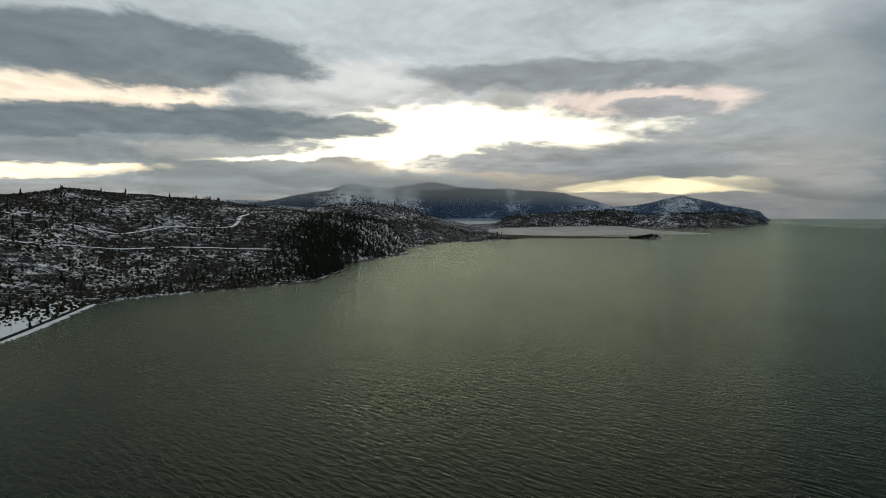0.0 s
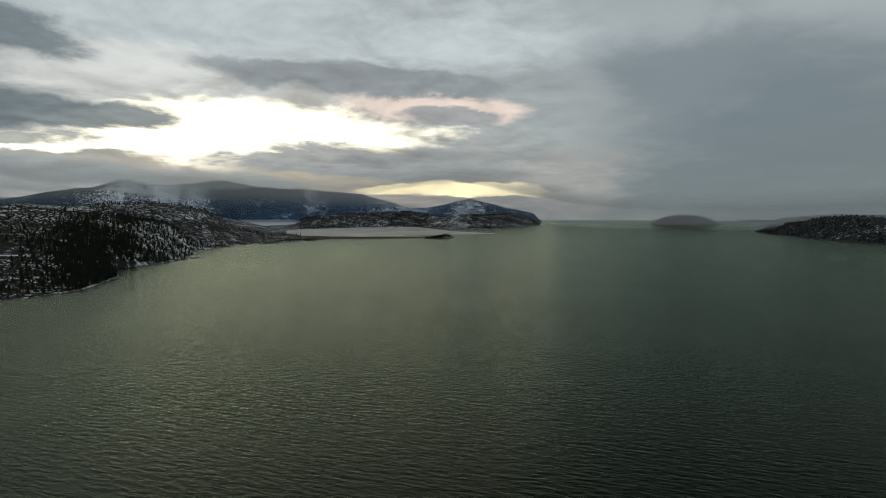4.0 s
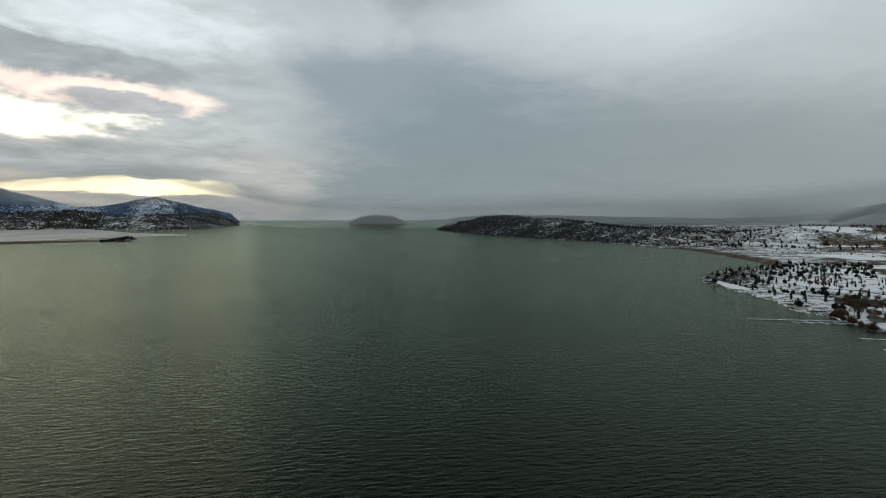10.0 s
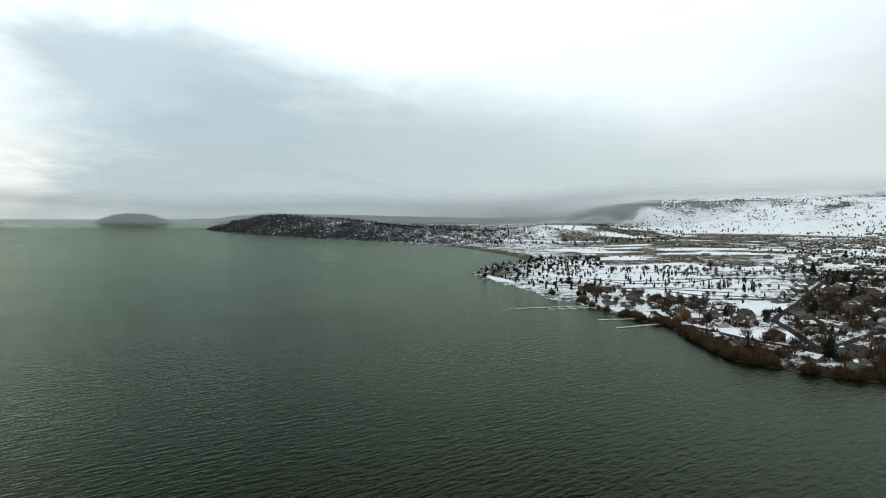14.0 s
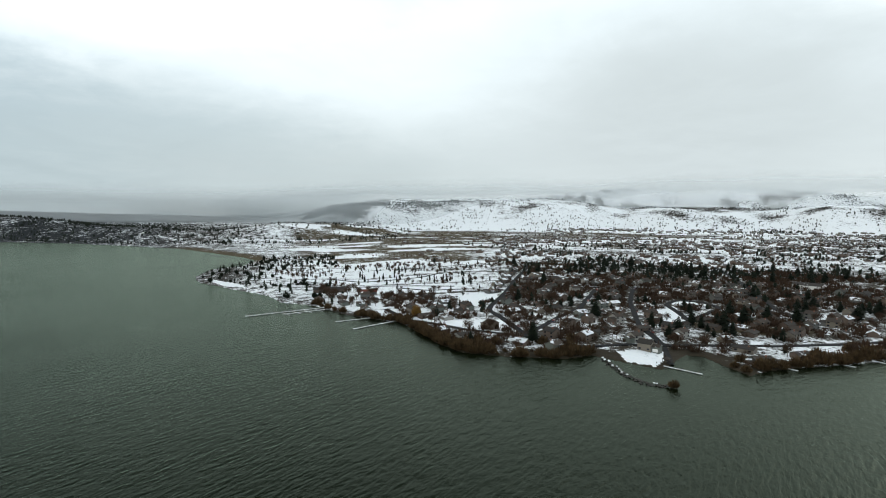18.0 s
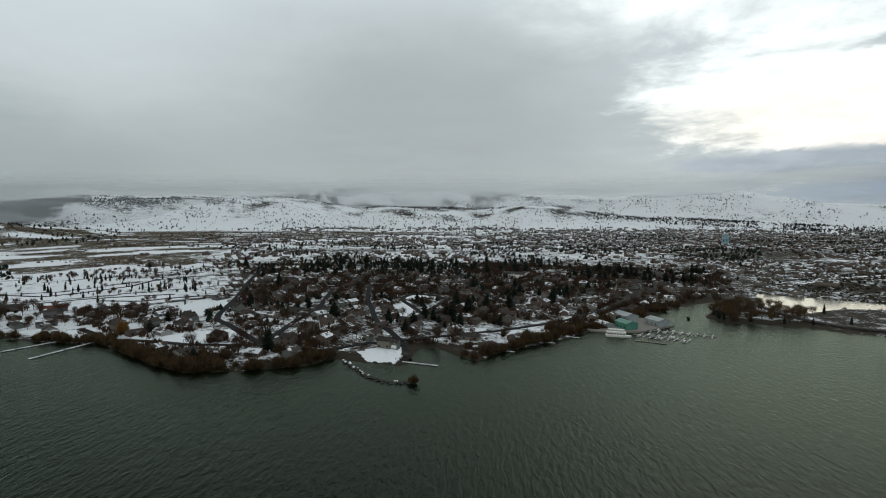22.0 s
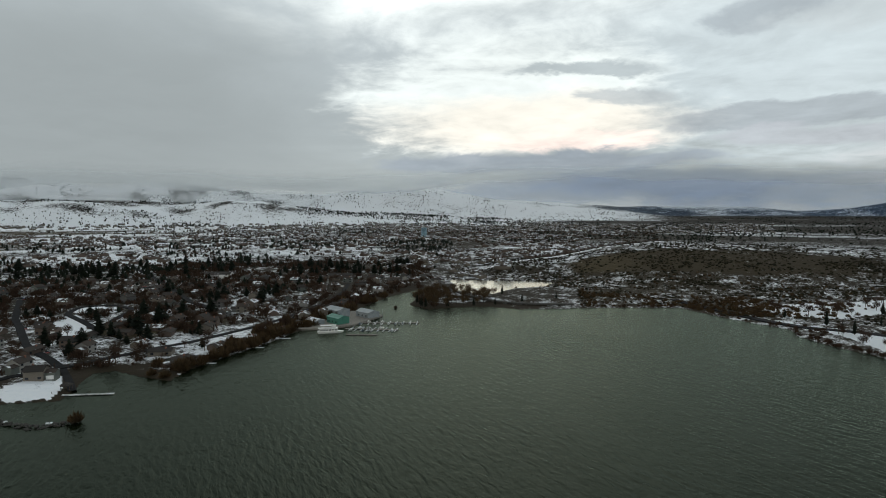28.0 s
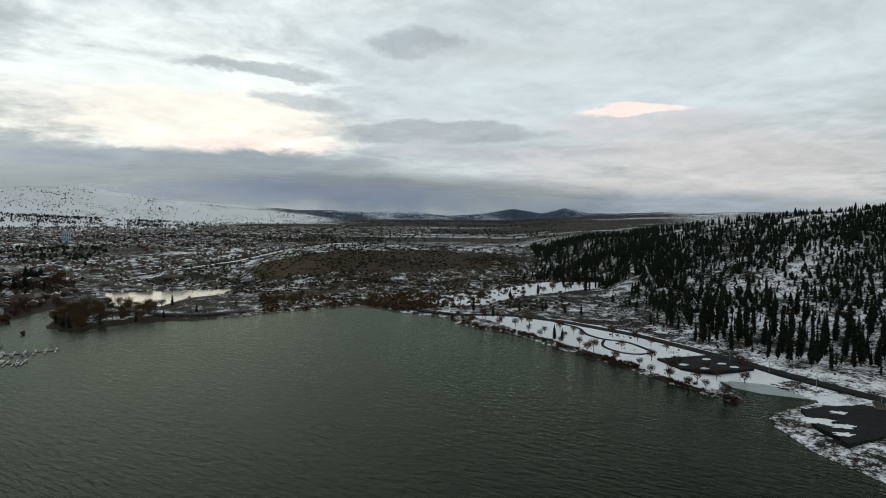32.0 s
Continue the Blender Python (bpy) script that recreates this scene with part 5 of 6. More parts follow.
stuff("shore_willows", [dome_bush(rng, 6.0, 4.6, 190) for _ in range(4)], WILLOW, patchy(on_land(np.array(edge), 0.5), rng, 34, -0.15, 0.3), rng, 0.3, 1.5, "brown leafless willow thicket along the shore", "willows")
GOLD = bare_tree(rng, 11, "golden_willow", "large golden orange willow by the docks", "", GOLDEN)
part("twig_cloud", dome_bush(rng, 10, 6, 260), GOLDEN, GOLD)
GOLD.matrix_basis = pose(522, -46, height(522, -46))

POINT = [bare_tree(rng, 11, "point_tree", "leafless brown tree on the wooded point", "trees on the point", WILLOW) for _ in range(2)]
cand = on_land(np.stack([rng.uniform(235, 335, 300), rng.uniform(-585, -495, 300)], 1), 3)
spread(POINT, apart(cand, 6)[:60], rng, 0.7, 1.2)
POINT_FIRS = [conifer(rng, 10, 2.6, "fir_tree", "dark fir on the wooded point", "firs on the point")]
spread(POINT_FIRS, [(280, -500), (286, -503), (262, -512), (240, -527), (222, -540), (300, -520), (292, -511), (200, -560), (172, -590), (235, -600)], rng, 0.7, 1.2)

# lake park
PARK_TREES = [bare_tree(rng, 10, "park_tree", "leafless spreading tree in the snowy lake park", "bare park trees", TWIGS) for _ in range(3)]
known = [(-62, -507), (-68, -478), (-90, -434), (-108, -384), (-118, -361), (-126, -330), (-134, -304), (-142, -300), (-143, -285), (-99, -412), (-131, -318)]
cand = np.stack([rng.uniform(-300, 0, 900), rng.uniform(-740, -290, 900)], 1)
lawn = cand[inside(cand[:, 0], cand[:, 1], MEADOW) | inside(cand[:, 0], cand[:, 1], PARK_SNOW)]
spread(PARK_TREES, known + [tuple(p) for p in apart(clear_of(lawn, ROAD_LINES, 8), 11)[:75]], rng, 0.6, 1.1)
PARK_FIRS = [conifer(rng, 12, 2.6, "park_fir", "dark fir in the snowy lake park", "park firs") for _ in range(2)]
spread(PARK_FIRS, [(-32, -569), (-58, -545), (-64, -520), (-70, -512), (-101, -537), (-122, -531), (-128, -540), (-98, -424), (-102, -418), (-140, -520), (-150, -505), (-96, -555), (-110, -610), (-150, -640)], rng, 0.7, 1.2)

edge = []
for _ in range(520):
    k = int(rng.integers(2, 16))
    u = rng.uniform(0, 1)
    x, y = PARK_SHORE[k][0] * (1 - u) + PARK_SHORE[k + 1][0] * u, PARK_SHORE[k][1] * (1 - u) + PARK_SHORE[k + 1][1] * u
    edge.append((x - rng.uniform(-2, 9 if k > 6 else 22), y - rng.uniform(-3, 6)))
edge = patchy(on_land(np.array(edge), 0.8), rng, 40, -0.1)
stuff("park_brush", [thicket_shape(rng, 3, 2.2, 40) for _ in range(3)], TWIGS, edge, rng, 0.5, 1.3, "brown leafless brush along the park shore", "brush")

# bluff and its brush
def behind_pond(p):
    """Keeps the low bank between lake and pond open."""
    a, r = np.degrees(np.arctan2(p[:, 0], p[:, 1])), np.hypot(p[:, 0], p[:, 1])
    return p[~((a > 151) & (a < 166) & (r < 700))]


cand = np.concatenate([polar(rng, 3000, 164, 196, 560, 760), polar(rng, 4500, 157, 192, 700, 1050), polar(rng, 2500, 156, 196, 930, 1250), polar(rng, 5200, 163, 198, 740, 960), polar(rng, 500, 164, 176, 590, 680), polar(rng, 500, 152, 165, 560, 680), polar(rng, 700, 154, 168, 780, 1000)])
cand = out_of(cand, [MEADOW])
cand = behind_pond(cand)
stuff("bluff_brush", [brush_shape(rng, 1.7, 1.9), dome_bush(rng, 2.6, 2.0, 26), brush_shape(rng, 1.2, 2.6), dome_bush(rng, 2.0, 2.4, 22)], SAGE, on_land(patchy(cand, rng, 45, 0.0), 3), rng, 0.25, 1.5, "olive and brown brush on the bluff", "brush")
cand = behind_pond(on_land(patchy(np.concatenate([polar(rng, 900, 158, 192, 590, 800), polar(rng, 1900, 163, 188, 570, 670)]), rng, 50, 0.05), 3))
stuff("bluff_shrubs", [dome_bush(rng, 4.5, 3.2, 80) for _ in range(3)], WILLOW, cand, rng, 0.4, 0.9, "brown leafless shrubs along the foot of the bluff", "shrubs")
plain = on_land(patchy(polar(rng, 7000, 158, 208, 1300, 4300), rng, 260, -0.05, 0.3), 8)
plain = plain[land_height(plain[:, 0], plain[:, 1]) - rise(np.hypot(plain[:, 0], plain[:, 1])) < 40]
stuff("plain_trees", [far_conifer(rng, 7.0, 3.6), brush_shape(rng, 5.0, 4.5), far_conifer(rng, 9.0, 3.2), brush_shape(rng, 4.0, 5.5)], NEEDLES, plain, rng, 0.5, 1.2, "dark trees across the distant valley floor", "trees", squash=0.2)
cand = on_land(patchy(polar(rng, 900, 196, 207, 700, 1200), rng, 120, 0.0), 3)
stuff("bluff_pines", [far_conifer(rng, 12, 2.8) for _ in range(3)], NEEDLES, cand, rng, 0.5, 1.2, "scattered dark pines behind the bluff", "trees")

# west shore and headland
wa_ = np.radians(rng.normal(-10.5, 2.6, 2600))
wr_ = rng.normal(1150, 150, 2600)
west_clump = np.stack([wr_ * np.sin(wa_), wr_ * np.cos(wa_)], 1)
WEST = [conifer(rng, 13, 3.0, "shore_pine", "tall dark pine near the western shore", "western shore pines") for _ in range(3)]
cand = apart(on_land(np.concatenate([polar(rng, 500, -14, -8.5, 860, 1080), polar(rng, 120, -42, -14, 600, 1000)]), 5), 9)
spread(WEST, cand[:200], rng, 0.6, 1.3)
cand = np.concatenate([on_land(west_clump, 6), on_land(patchy(polar(rng, 1500, -10, 1, 1080, 2000), rng, 120, -0.05), 5), on_land(patchy(polar(rng, 1600, -42, -8, 700, 1900), rng, 170, 0.32), 6),
                       on_land(patchy(polar(rng, 2500, -12, 6, 1500, 3000), rng, 220, -0.05), 6)])
stuff("west_forest", [far_conifer(rng, 11, 3.0) for _ in range(4)], NEEDLES, cand, rng, 0.5, 1.25, "dark pine woods on the western hills", "forest", squash=0.2)
cand = np.concatenate([on_land(polar(rng, 26000, -42, -6, 620, 1700), 8), on_land(polar(rng, 5000, -12, 6, 1500, 2900), 8)])
stuff("west_brush", [brush_shape(rng, 1.8, 1.9) for _ in range(4)], SAGE, patchy(cand, rng, 60, -0.2), rng, 0.5, 1.7, "dark brush in thin snow on the western hills", "brush")

# far woods
cand = np.concatenate([patchy(polar(rng, 5200, 6, 31, 3450, 4350), rng, 200, -0.1), patchy(polar(rng, 1500, -14, -1.5, 3200, 4100), rng, 250, -0.1)])
stuff("far_woods", [far_conifer(rng, 13, 3.4) for _ in range(3)], NEEDLES, on_land(cand, 12), rng, 0.6, 1.3, "dark conifer woods across the lake", "forest")
spit = on_land(patchy(polar(rng, 900, 4.5, 19.5, 2330, 2440), rng, 120, -0.2), 1)
stuff("spit_brush", [brush_shape(rng, 3.0, 6.0), dome_bush(rng, 4.5, 4.5, 26), brush_shape(rng, 2.0, 7.0)], SAGE, spit, rng, 0.5, 1.3, "dark reeds and brush on a low spit", "brush")
isle = np.stack([860 + rng.uniform(-62, 55, 130), 2385 + rng.uniform(-22, 22, 130)], 1)
stuff("islet_trees", [far_conifer(rng, 10, 3.4), thicket_shape(rng, 8, 5, 50)], NEEDLES, isle, rng, 0.7, 1.3, "dark trees covering the small lake islet", "trees")
cand = polar(rng, 8500, 49, 80, 1950, 3600)
cand = on_land(patchy(cand[rng.uniform(60, 82, len(cand)) > np.degrees(np.arctan2(cand[:, 0], cand[:, 1]))], rng, 180, -0.25), 10)
stuff("headland_woods", [far_conifer(rng, 8.5, 3.6) for _ in range(3)], NEEDLES, cand, rng, 0.5, 1.3, "dark conifer woods on the far headland", "forest")
cand = np.concatenate([polar(rng, 380, 76, 96, 1900, 2800), patchy(polar(rng, 9500, 86, 172, 2900, 4500), rng, 180, 0.16, 0.25), patchy(polar(rng, 1800, 85, 101, 3450, 3800), rng, 200, -0.1, 0.3), patchy(polar(rng, 1500, 140, 160, 3350, 3750), rng, 150, 0.0, 0.3)])
stuff("hill_junipers", [far_conifer(rng, 8, 4.2) for _ in range(3)], NEEDLES, on_land(cand, 10), rng, 0.5, 1.5, "scattered dark junipers on the snowy hills", "trees")
cand = polar(rng, 700, 41, 45.5, 3850, 4350)
rocky = 1 - (((cand[:, 0] - 2985) * 0.74 - (cand[:, 1] - 3130) * 0.67) / 230) ** 2 - (((cand[:, 0] - 2985) * 0.67 + (cand[:, 1] - 3130) * 0.74) / 160) ** 2
stuff("island_woods", [far_conifer(rng, 9, 4) for _ in range(3)], NEEDLES, cand[rocky > 0.15], rng, 0.6, 1.2, "misty dark woods on the lake island", "forest")

# ---- docks, marina and shore works ----
def dock(name, p0, p1, wide, label, fingers=0, group="floating docks", top=None):
    x0, y0 = p0
    length, turn = math.hypot(p1[0] - x0, p1[1] - y0), math.atan2(p1[1] - y0, p1[0] - x0)
    t = thing(name, label, "dock", group, (x0, y0, 0), turn)
    n = int(length / 3)
    for i in range(n):
        part("deck_board", Shape().box((i + 0.5) * length / n, 0, 0.25, length / n - 0.08, wide, 0.3), top or SNOWY_DECK, t)
    for i in range(0, n + 1, 3):
        part("pile", Shape().tube((i * length / n, wide / 2 + 0.2, -3), (i * length / n, wide / 2 + 0.2, 2.0), 0.18, 0.16, 6), BARK, t)
    for i in range(fingers):
        x = 5 + i * (length - 7) / max(1, fingers - 1)
        for s in (-1, 1):
            part("finger", Shape().box(x, s * (wide / 2 + 3.4), 0.25, 0.9, 6.6, 0.25), SNOWY_DECK, t)
    return t


dock("pier", (598, 38), (553, 114), 3.0, "long snow-dusted floating breakwater dock", 0)
dock("dock", (588, 33), (560, 79), 2.4, "floating dock with narrow side fingers", 5)
dock("dock", (533, -12), (513, 29), 2.4, "short grey floating dock", 0)
dock("dock", (518, -34), (478, 13), 2.6, "long low floating dock with planks", 0)
dock("pier", (334, -181), (308, -197), 1.8, "narrow pier beside the boat ramp", 0)
for p0, p1 in (((318, -256), (306, -262)), ((322, -300), (308, -306)), ((324, -330), (310, -336)), ((316, -232), (306, -236))):
    dock("small_dock", p0, p1, 1.8, "small private dock below a shore house", 0, "private docks")
MARINA = [((304, -404), (250, -428), 10), ((294, -383), (252, -396), 9), ((280, -364), (258, -373), 0)]
for p0, p1, n in MARINA:
    dock("marina_dock", p0, p1, 2.2, "marina dock with boat slips", n, "marina docks", DECK)


def boat(rng, length, cabin, mast):
    t = thing("sailboat" if mast else "motorboat", "moored sailboat with a bare mast" if mast else "small moored motorboat under a canvas cover", "boat", "moored boats")
    w = length * 0.3
    s = Shape()
    prof = [(-0.5, 0.8), (-0.2, 1.0), (0.15, 0.95), (0.38, 0.5), (0.5, 0.03)]
    for fx, fw in prof:
        s.v += [(fx * length, -fw * w / 2, 0.9), (fx * length * 0.93, -fw * w * 0.3, -0.2), (fx * length * 0.93, fw * w * 0.3, -0.2), (fx * length, fw * w / 2, 0.9)]
    for i in range(4):
        a, b = 4 * i, 4 * i + 4
        s.f += [(a, a + 1, b + 1, b), (a + 1, a + 2, b + 2, b + 1), (a + 2, a + 3, b + 3, b + 2), (a + 3, a, b, b + 3)]
    s.f += [(0, 3, 2, 1)]
    part("hull", s, HULL, t)
    cab = part("cabin", Shape().box(-length * 0.05, 0, 0.85, length * 0.36, w * 0.62, 0.5).box(-length * 0.05, 0, 1.35, length * 0.26, w * 0.5, 0.15), WHITE if cabin else CANVAS, t)
    part("windscreen", Shape().box(length * 0.14, 0, 0.9, 0.12, w * 0.55, 0.5), GLASS, cab)
    if mast:
        part("mast", Shape().tube((length * 0.05, 0, 1.0), (length * 0.05, 0, 11.0), 0.12, 0.08, 6).tube((length * 0.05, 0, 2.2), (-length * 0.38, 0, 2.3), 0.09, 0.08, 6), STEEL, t)
    return t


rng = np.random.default_rng(41)
FLEET = [boat(rng, 5.6, False, False), boat(rng, 6.2, True, False), boat(rng, 7.5, True, True)]
moored = []
for (x0, y0), (x1, y1), n in MARINA[:2]:
    turn = math.atan2(y1 - y0, x1 - x0)
    ux, uy, length = math.cos(turn), math.sin(turn), math.hypot(x1 - x0, y1 - y0)
    for i in range(n * 2 - 2):
        for s in (-1, 1):
            if rng.uniform() < 0.34:
                d = 6.2 + i * (length - 8) / (2 * n - 3)
                moored.append((x0 + ux * d - uy * s * 5.0, y0 + uy * d + ux * s * 5.0, turn + s * 1.5708 + rng.uniform(-0.06, 0.06)))
for i, (x, y, turn) in enumerate(moored):
    k = 2 if i % 14 == 4 else int(rng.integers(0, 2))
    m = pose(x, y, 0.05, 0, 0, math.degrees(turn))
    if i < 3:
        FLEET[i].matrix_basis = m
    else:
        copy_thing(FLEET[k], m)

tour = thing("tour_boat", "white two-deck tour boat moored beside the marina sheds", "boat", "", (296, -366, 0), math.atan2(-9, -12))
hull = Shape()
for fx, fw in [(-10, 0.9), (-5, 1), (3, 1), (7, 0.7), (10, 0.1)]:
    hull.v += [(fx, -2.8 * fw, 1.5), (fx * 0.95, -2.2 * fw, -0.3), (fx * 0.95, 2.2 * fw, -0.3), (fx, 2.8 * fw, 1.5)]
for i in range(4):
    a, b = 4 * i, 4 * i + 4
    hull.f += [(a, a + 1, b + 1, b), (a + 1, a + 2, b + 2, b + 1), (a + 2, a + 3, b + 3, b + 2), (a + 3, a, b, b + 3)]
hull.f.append((0, 3, 2, 1))
part("hull", hull, WHITE, tour)
saloon = part("lower_cabin", Shape().box(-1.5, 0, 1.5, 14, 4.4, 2.3), WHITE, tour)
part("upper_deck", Shape().box(-2, 0, 3.8, 15, 5.0, 0.2), WHITE, tour)
part("wheelhouse", Shape().box(2.5, 0, 4.0, 3.6, 3.4, 2.1), WHITE, tour)
part("canopy", Shape().box(-3.5, 0, 5.9, 8.5, 4.6, 0.15), WHITE, tour)
for i in range(6):
    for s in (-1, 1):
        part("window", Shape().box(-7 + i * 2.2, s * 2.22, 2.2, 1.5, 0.08, 0.9), GLASS, saloon)
for x in (-7.4, -3.5, 0.4):
    for s in (-1, 1):
        part("post", Shape().tube((x, s * 2.2, 3.9), (x, s * 2.2, 5.95), 0.06, 0.06, 5), STEEL, tour)


def shed(name, x, y, turn, sx, sy, sz, wall, roof, label, doors=2, level=1.3):
    t = thing(name, label, "building", "", (x, y, level), turn)
    up = sy * 0.16
    part("wall", Shape().house_body(0, 0, -0.6, sx, sy, sz + 0.6, up), wall, t)
    part("roof", Shape().gable(0, 0, sz, sx, sy, up, 0.5, 0.2), roof, t)
    for i in range(doors):
        part("door", Shape().box(sx * ((i + 0.5) / doors - 0.5), -sy / 2 - 0.04, 0, min(3.6, sx / doors * 0.6), 0.1, sz * 0.7), GREY_TIN, t)
    for i in range(3):
        part("window", Shape().box(sx * (0.3 * i - 0.3), sy / 2 + 0.04, 1.2, 1.6, 0.1, 1.1), GLASS, t)
    return t


slab("wharf", [(345, -368), (322, -363), (304, -376), (294, -396), (294, -442), (312, -454), (346, -446)], 0, DECK, "grey timber wharf under the marina sheds", "wharf", level=1.3)
shed("boat_shed", 311, -397, -0.35, 17, 11, 5.0, GREEN_TIN, GREEN_TIN, "green steel boat shed on the marina wharf")
shed("boat_shed", 331, -424, -0.35, 20, 13, 6.0, GREY_TIN, GREY_TIN, "grey steel boat shed behind the green one")
shed("boat_shed", 304, -432, -0.35, 18, 12, 4.5, GREY_TIN, GREY_TIN, "low grey boat shed at the end of the wharf")
shed("marina_office", 326, -386, -0.35, 14, 9, 3.2, GREY_TIN, SNOWY_ROOF, "marina office with a snowy grey roof", 1)
shed("storage_hut", 335, -374, -0.6, 15, 6, 2.8, WHITE, SNOWY_ROOF, "long white storage hut with snow on its roof", 3)
shed("clubhouse", 697, 39, 1.6, 40, 15, 4.0, SIDING, SHINGLES, "long low clubhouse with a dark shingle roof", 5, height(697, 39))
shed("lodge", 671, -5, 1.6, 22, 13, 3.6, SIDING, RED_ROOF, "lodge with a red metal roof beside the golf course", 3, height(671, -5))
shed("warehouse", 620, -560, 0.5, 34, 18, 5, WHITE, SNOWY_ROOF, "pale warehouse with a snow-covered roof", 3, height(620, -560))
shed("warehouse", 480, -640, 0.5, 30, 16, 5, SIDING, SNOWY_ROOF, "flat-sided store with a snow-covered roof", 3, height(480, -640))
shed("restroom", -203, -256, 1.0, 6, 4, 2.6, SIDING, SNOWY_ROOF, "small park restroom beside the road", 1, height(-203, -256))

# picnic shelter by the boat ramp
t = thing("picnic_shelter", "open picnic shelter with a snowy hipped roof", "shelter", "", (336, -190, height(336, -190)))
for i in range(6):
    part("post", Shape().tube((math.cos(i * 1.047) * 2.6, math.sin(i * 1.047) * 2.6, -0.5), (math.cos(i * 1.047) * 2.6, math.sin(i * 1.047) * 2.6, 2.6), 0.12, 0.12, 6), BARK, t)
ring = [(math.cos(i * 1.047) * 3.3, math.sin(i * 1.047) * 3.3, 2.5) for i in range(6)]
part("roof", Shape().add(ring + [(x, y, z + 0.25) for x, y, z in ring] + [(0, 0, 4.4)], [(i, (i + 1) % 6, 6 + (i + 1) % 6, 6 + i) for i in range(6)] + [(6 + i, 6 + (i + 1) % 6, 12) for i in range(6)] + [(5, 4, 3, 2, 1, 0)]), SNOWY_ROOF, t)

# rock breakwater
JETTY = [(356, -154), (340, -152), (312, -149), (297, -152), (288, -161), (285, -165)]


def boulder(rng):
    s = Shape()
    pts = [Vector((rng.uniform(-1, 1), rng.uniform(-1, 1), rng.uniform(-0.8, 0.8))).normalized() * rng.uniform(0.75, 1.1) for _ in range(13)]
    b = bmesh.new()
    for p in pts:
        b.verts.new(p)
    hull_ = bmesh.ops.convex_hull(b, input=b.verts)
    b.verts.index_update()
    s.v = [tuple(v.co) for v in b.verts]
    s.f = [tuple(v.index for v in f.verts) for f in b.faces]
    b.free()
    return s


rng = np.random.default_rng(51)
jetty = thing("rock_breakwater", "curved breakwater of dark boulders with snow patches", "breakwater", "", (320, -152, 0))
STONES = [boulder(rng).mesh("rock", STONE) for _ in range(4)] + [boulder(rng).mesh("rock", SNOW)]
for (x0, y0), (x1, y1) in zip(JETTY, JETTY[1:]):
    n = int(math.hypot(x1 - x0, y1 - y0) * 1.9)
    for i in range(n):
        u = (i + rng.uniform(0, 1)) / n
        off = rng.normal(0, 1.3)
        d = math.hypot(x1 - x0, y1 - y0)
        k = 4 if rng.uniform() < 0.1 else int(rng.integers(0, 4))
        ob = new("rock", STONES[k])
        ob.parent = jetty
        size = rng.uniform(0.6, 1.2)
        ob.matrix_basis = pose(x0 + (x1 - x0) * u - (y1 - y0) / d * off - 320, y0 + (y1 - y0) * u + (x1 - x0) / d * off + 152, 0.75 - abs(off) * 0.35 + (0.5 if k == 4 else 0), 0, 0, rng.uniform(0, 360)) @ Matrix.Diagonal((size, size * 1.2, size * 0.8, 1))
bush = thing("willow_bush", "brown willow bush at the end of the breakwater", "bush", "", (286, -164, 0.3))
part("stems", dome_bush(rng, 5.5, 4, 220), WILLOW, bush)
reef = thing("bay_snag", "small snag with driftwood standing in the bay", "snag", "", (305, -484, 0))
part("rock", boulder(rng), STONE, reef)
part("branches", thicket_shape(rng, 4, 2.5, 40), TWIGS, reef)

# ---- vehicles ----
def car(name, label, long, tall, van=False):
    t = thing(name, label, "van" if van else "car", "parked cars")
    part("body", Shape().box(0, 0, 0.35, long, 1.8, 0.6), CAR_PAINT, t)
    top = Shape()
    l0, l1 = (long * 0.48, long * 0.40) if van else (long * 0.30, long * 0.18)
    z0, z1 = 0.95, tall
    top.add([(-l0, -0.85, z0), (l0 * 0.9, -0.85, z0), (l0 * 0.9, 0.85, z0), (-l0, 0.85, z0), (-l1, -0.7, z1), (l1 * 0.8, -0.7, z1), (l1 * 0.8, 0.7, z1), (-l1, 0.7, z1)],
            [(0, 1, 5, 4), (1, 2, 6, 5), (2, 3, 7, 6), (3, 0, 4, 7), (4, 5, 6, 7)])
    part("cabin", top, CAR_PAINT if van else GLASS, t)
    for sx in (-0.31, 0.31):
        for sy in (-0.88, 0.88):
            wheel = part("wheel", Shape().tube((sx * long, sy - 0.1, 0.33), (sx * long, sy + 0.1, 0.33), 0.33, 0.33, 10), RUBBER, t)
            part("rim", Shape().tube((sx * long, sy - 0.12, 0.33), (sx * long, sy + 0.12, 0.33), 0.2, 0.2, 8), STEEL, wheel)
    return t


CARS = [car("parked_car", "parked car on wet asphalt", 4.4, 1.5), car("parked_van", "pale parked van beside the road", 5.0, 2.1, True)]
rng = np.random.default_rng(61)
slots = [(374, -193, 1.4, 1)] + [(340 + 0.28 * i * 4.2, -384 - i * 4.2, 0.3 + rng.uniform(-0.05, 0.05), 0) for i in range(12)] + [(351 + 0.25 * i * 4.5, -388 - i * 4.5, 0.3, int(i % 5 == 2)) for i in range(10)]
for line, _ in (ROADS["hill_street"], ROADS["ramp_street"], ROADS["upper_street"], ROADS["golf_road"], ROADS["cross_street"]):
    for k in range(6):
        i = int(rng.integers(0, len(line) - 1))
        u, (x0, y0), (x1, y1) = rng.uniform(0, 1), line[i], line[i + 1]
        turn = math.atan2(y1 - y0, x1 - x0)
        slots.append((x0 + (x1 - x0) * u - math.sin(turn) * 3.1, y0 + (y1 - y0) * u + math.cos(turn) * 3.1, turn, int(rng.uniform() < 0.2)))
seen_kinds = set()
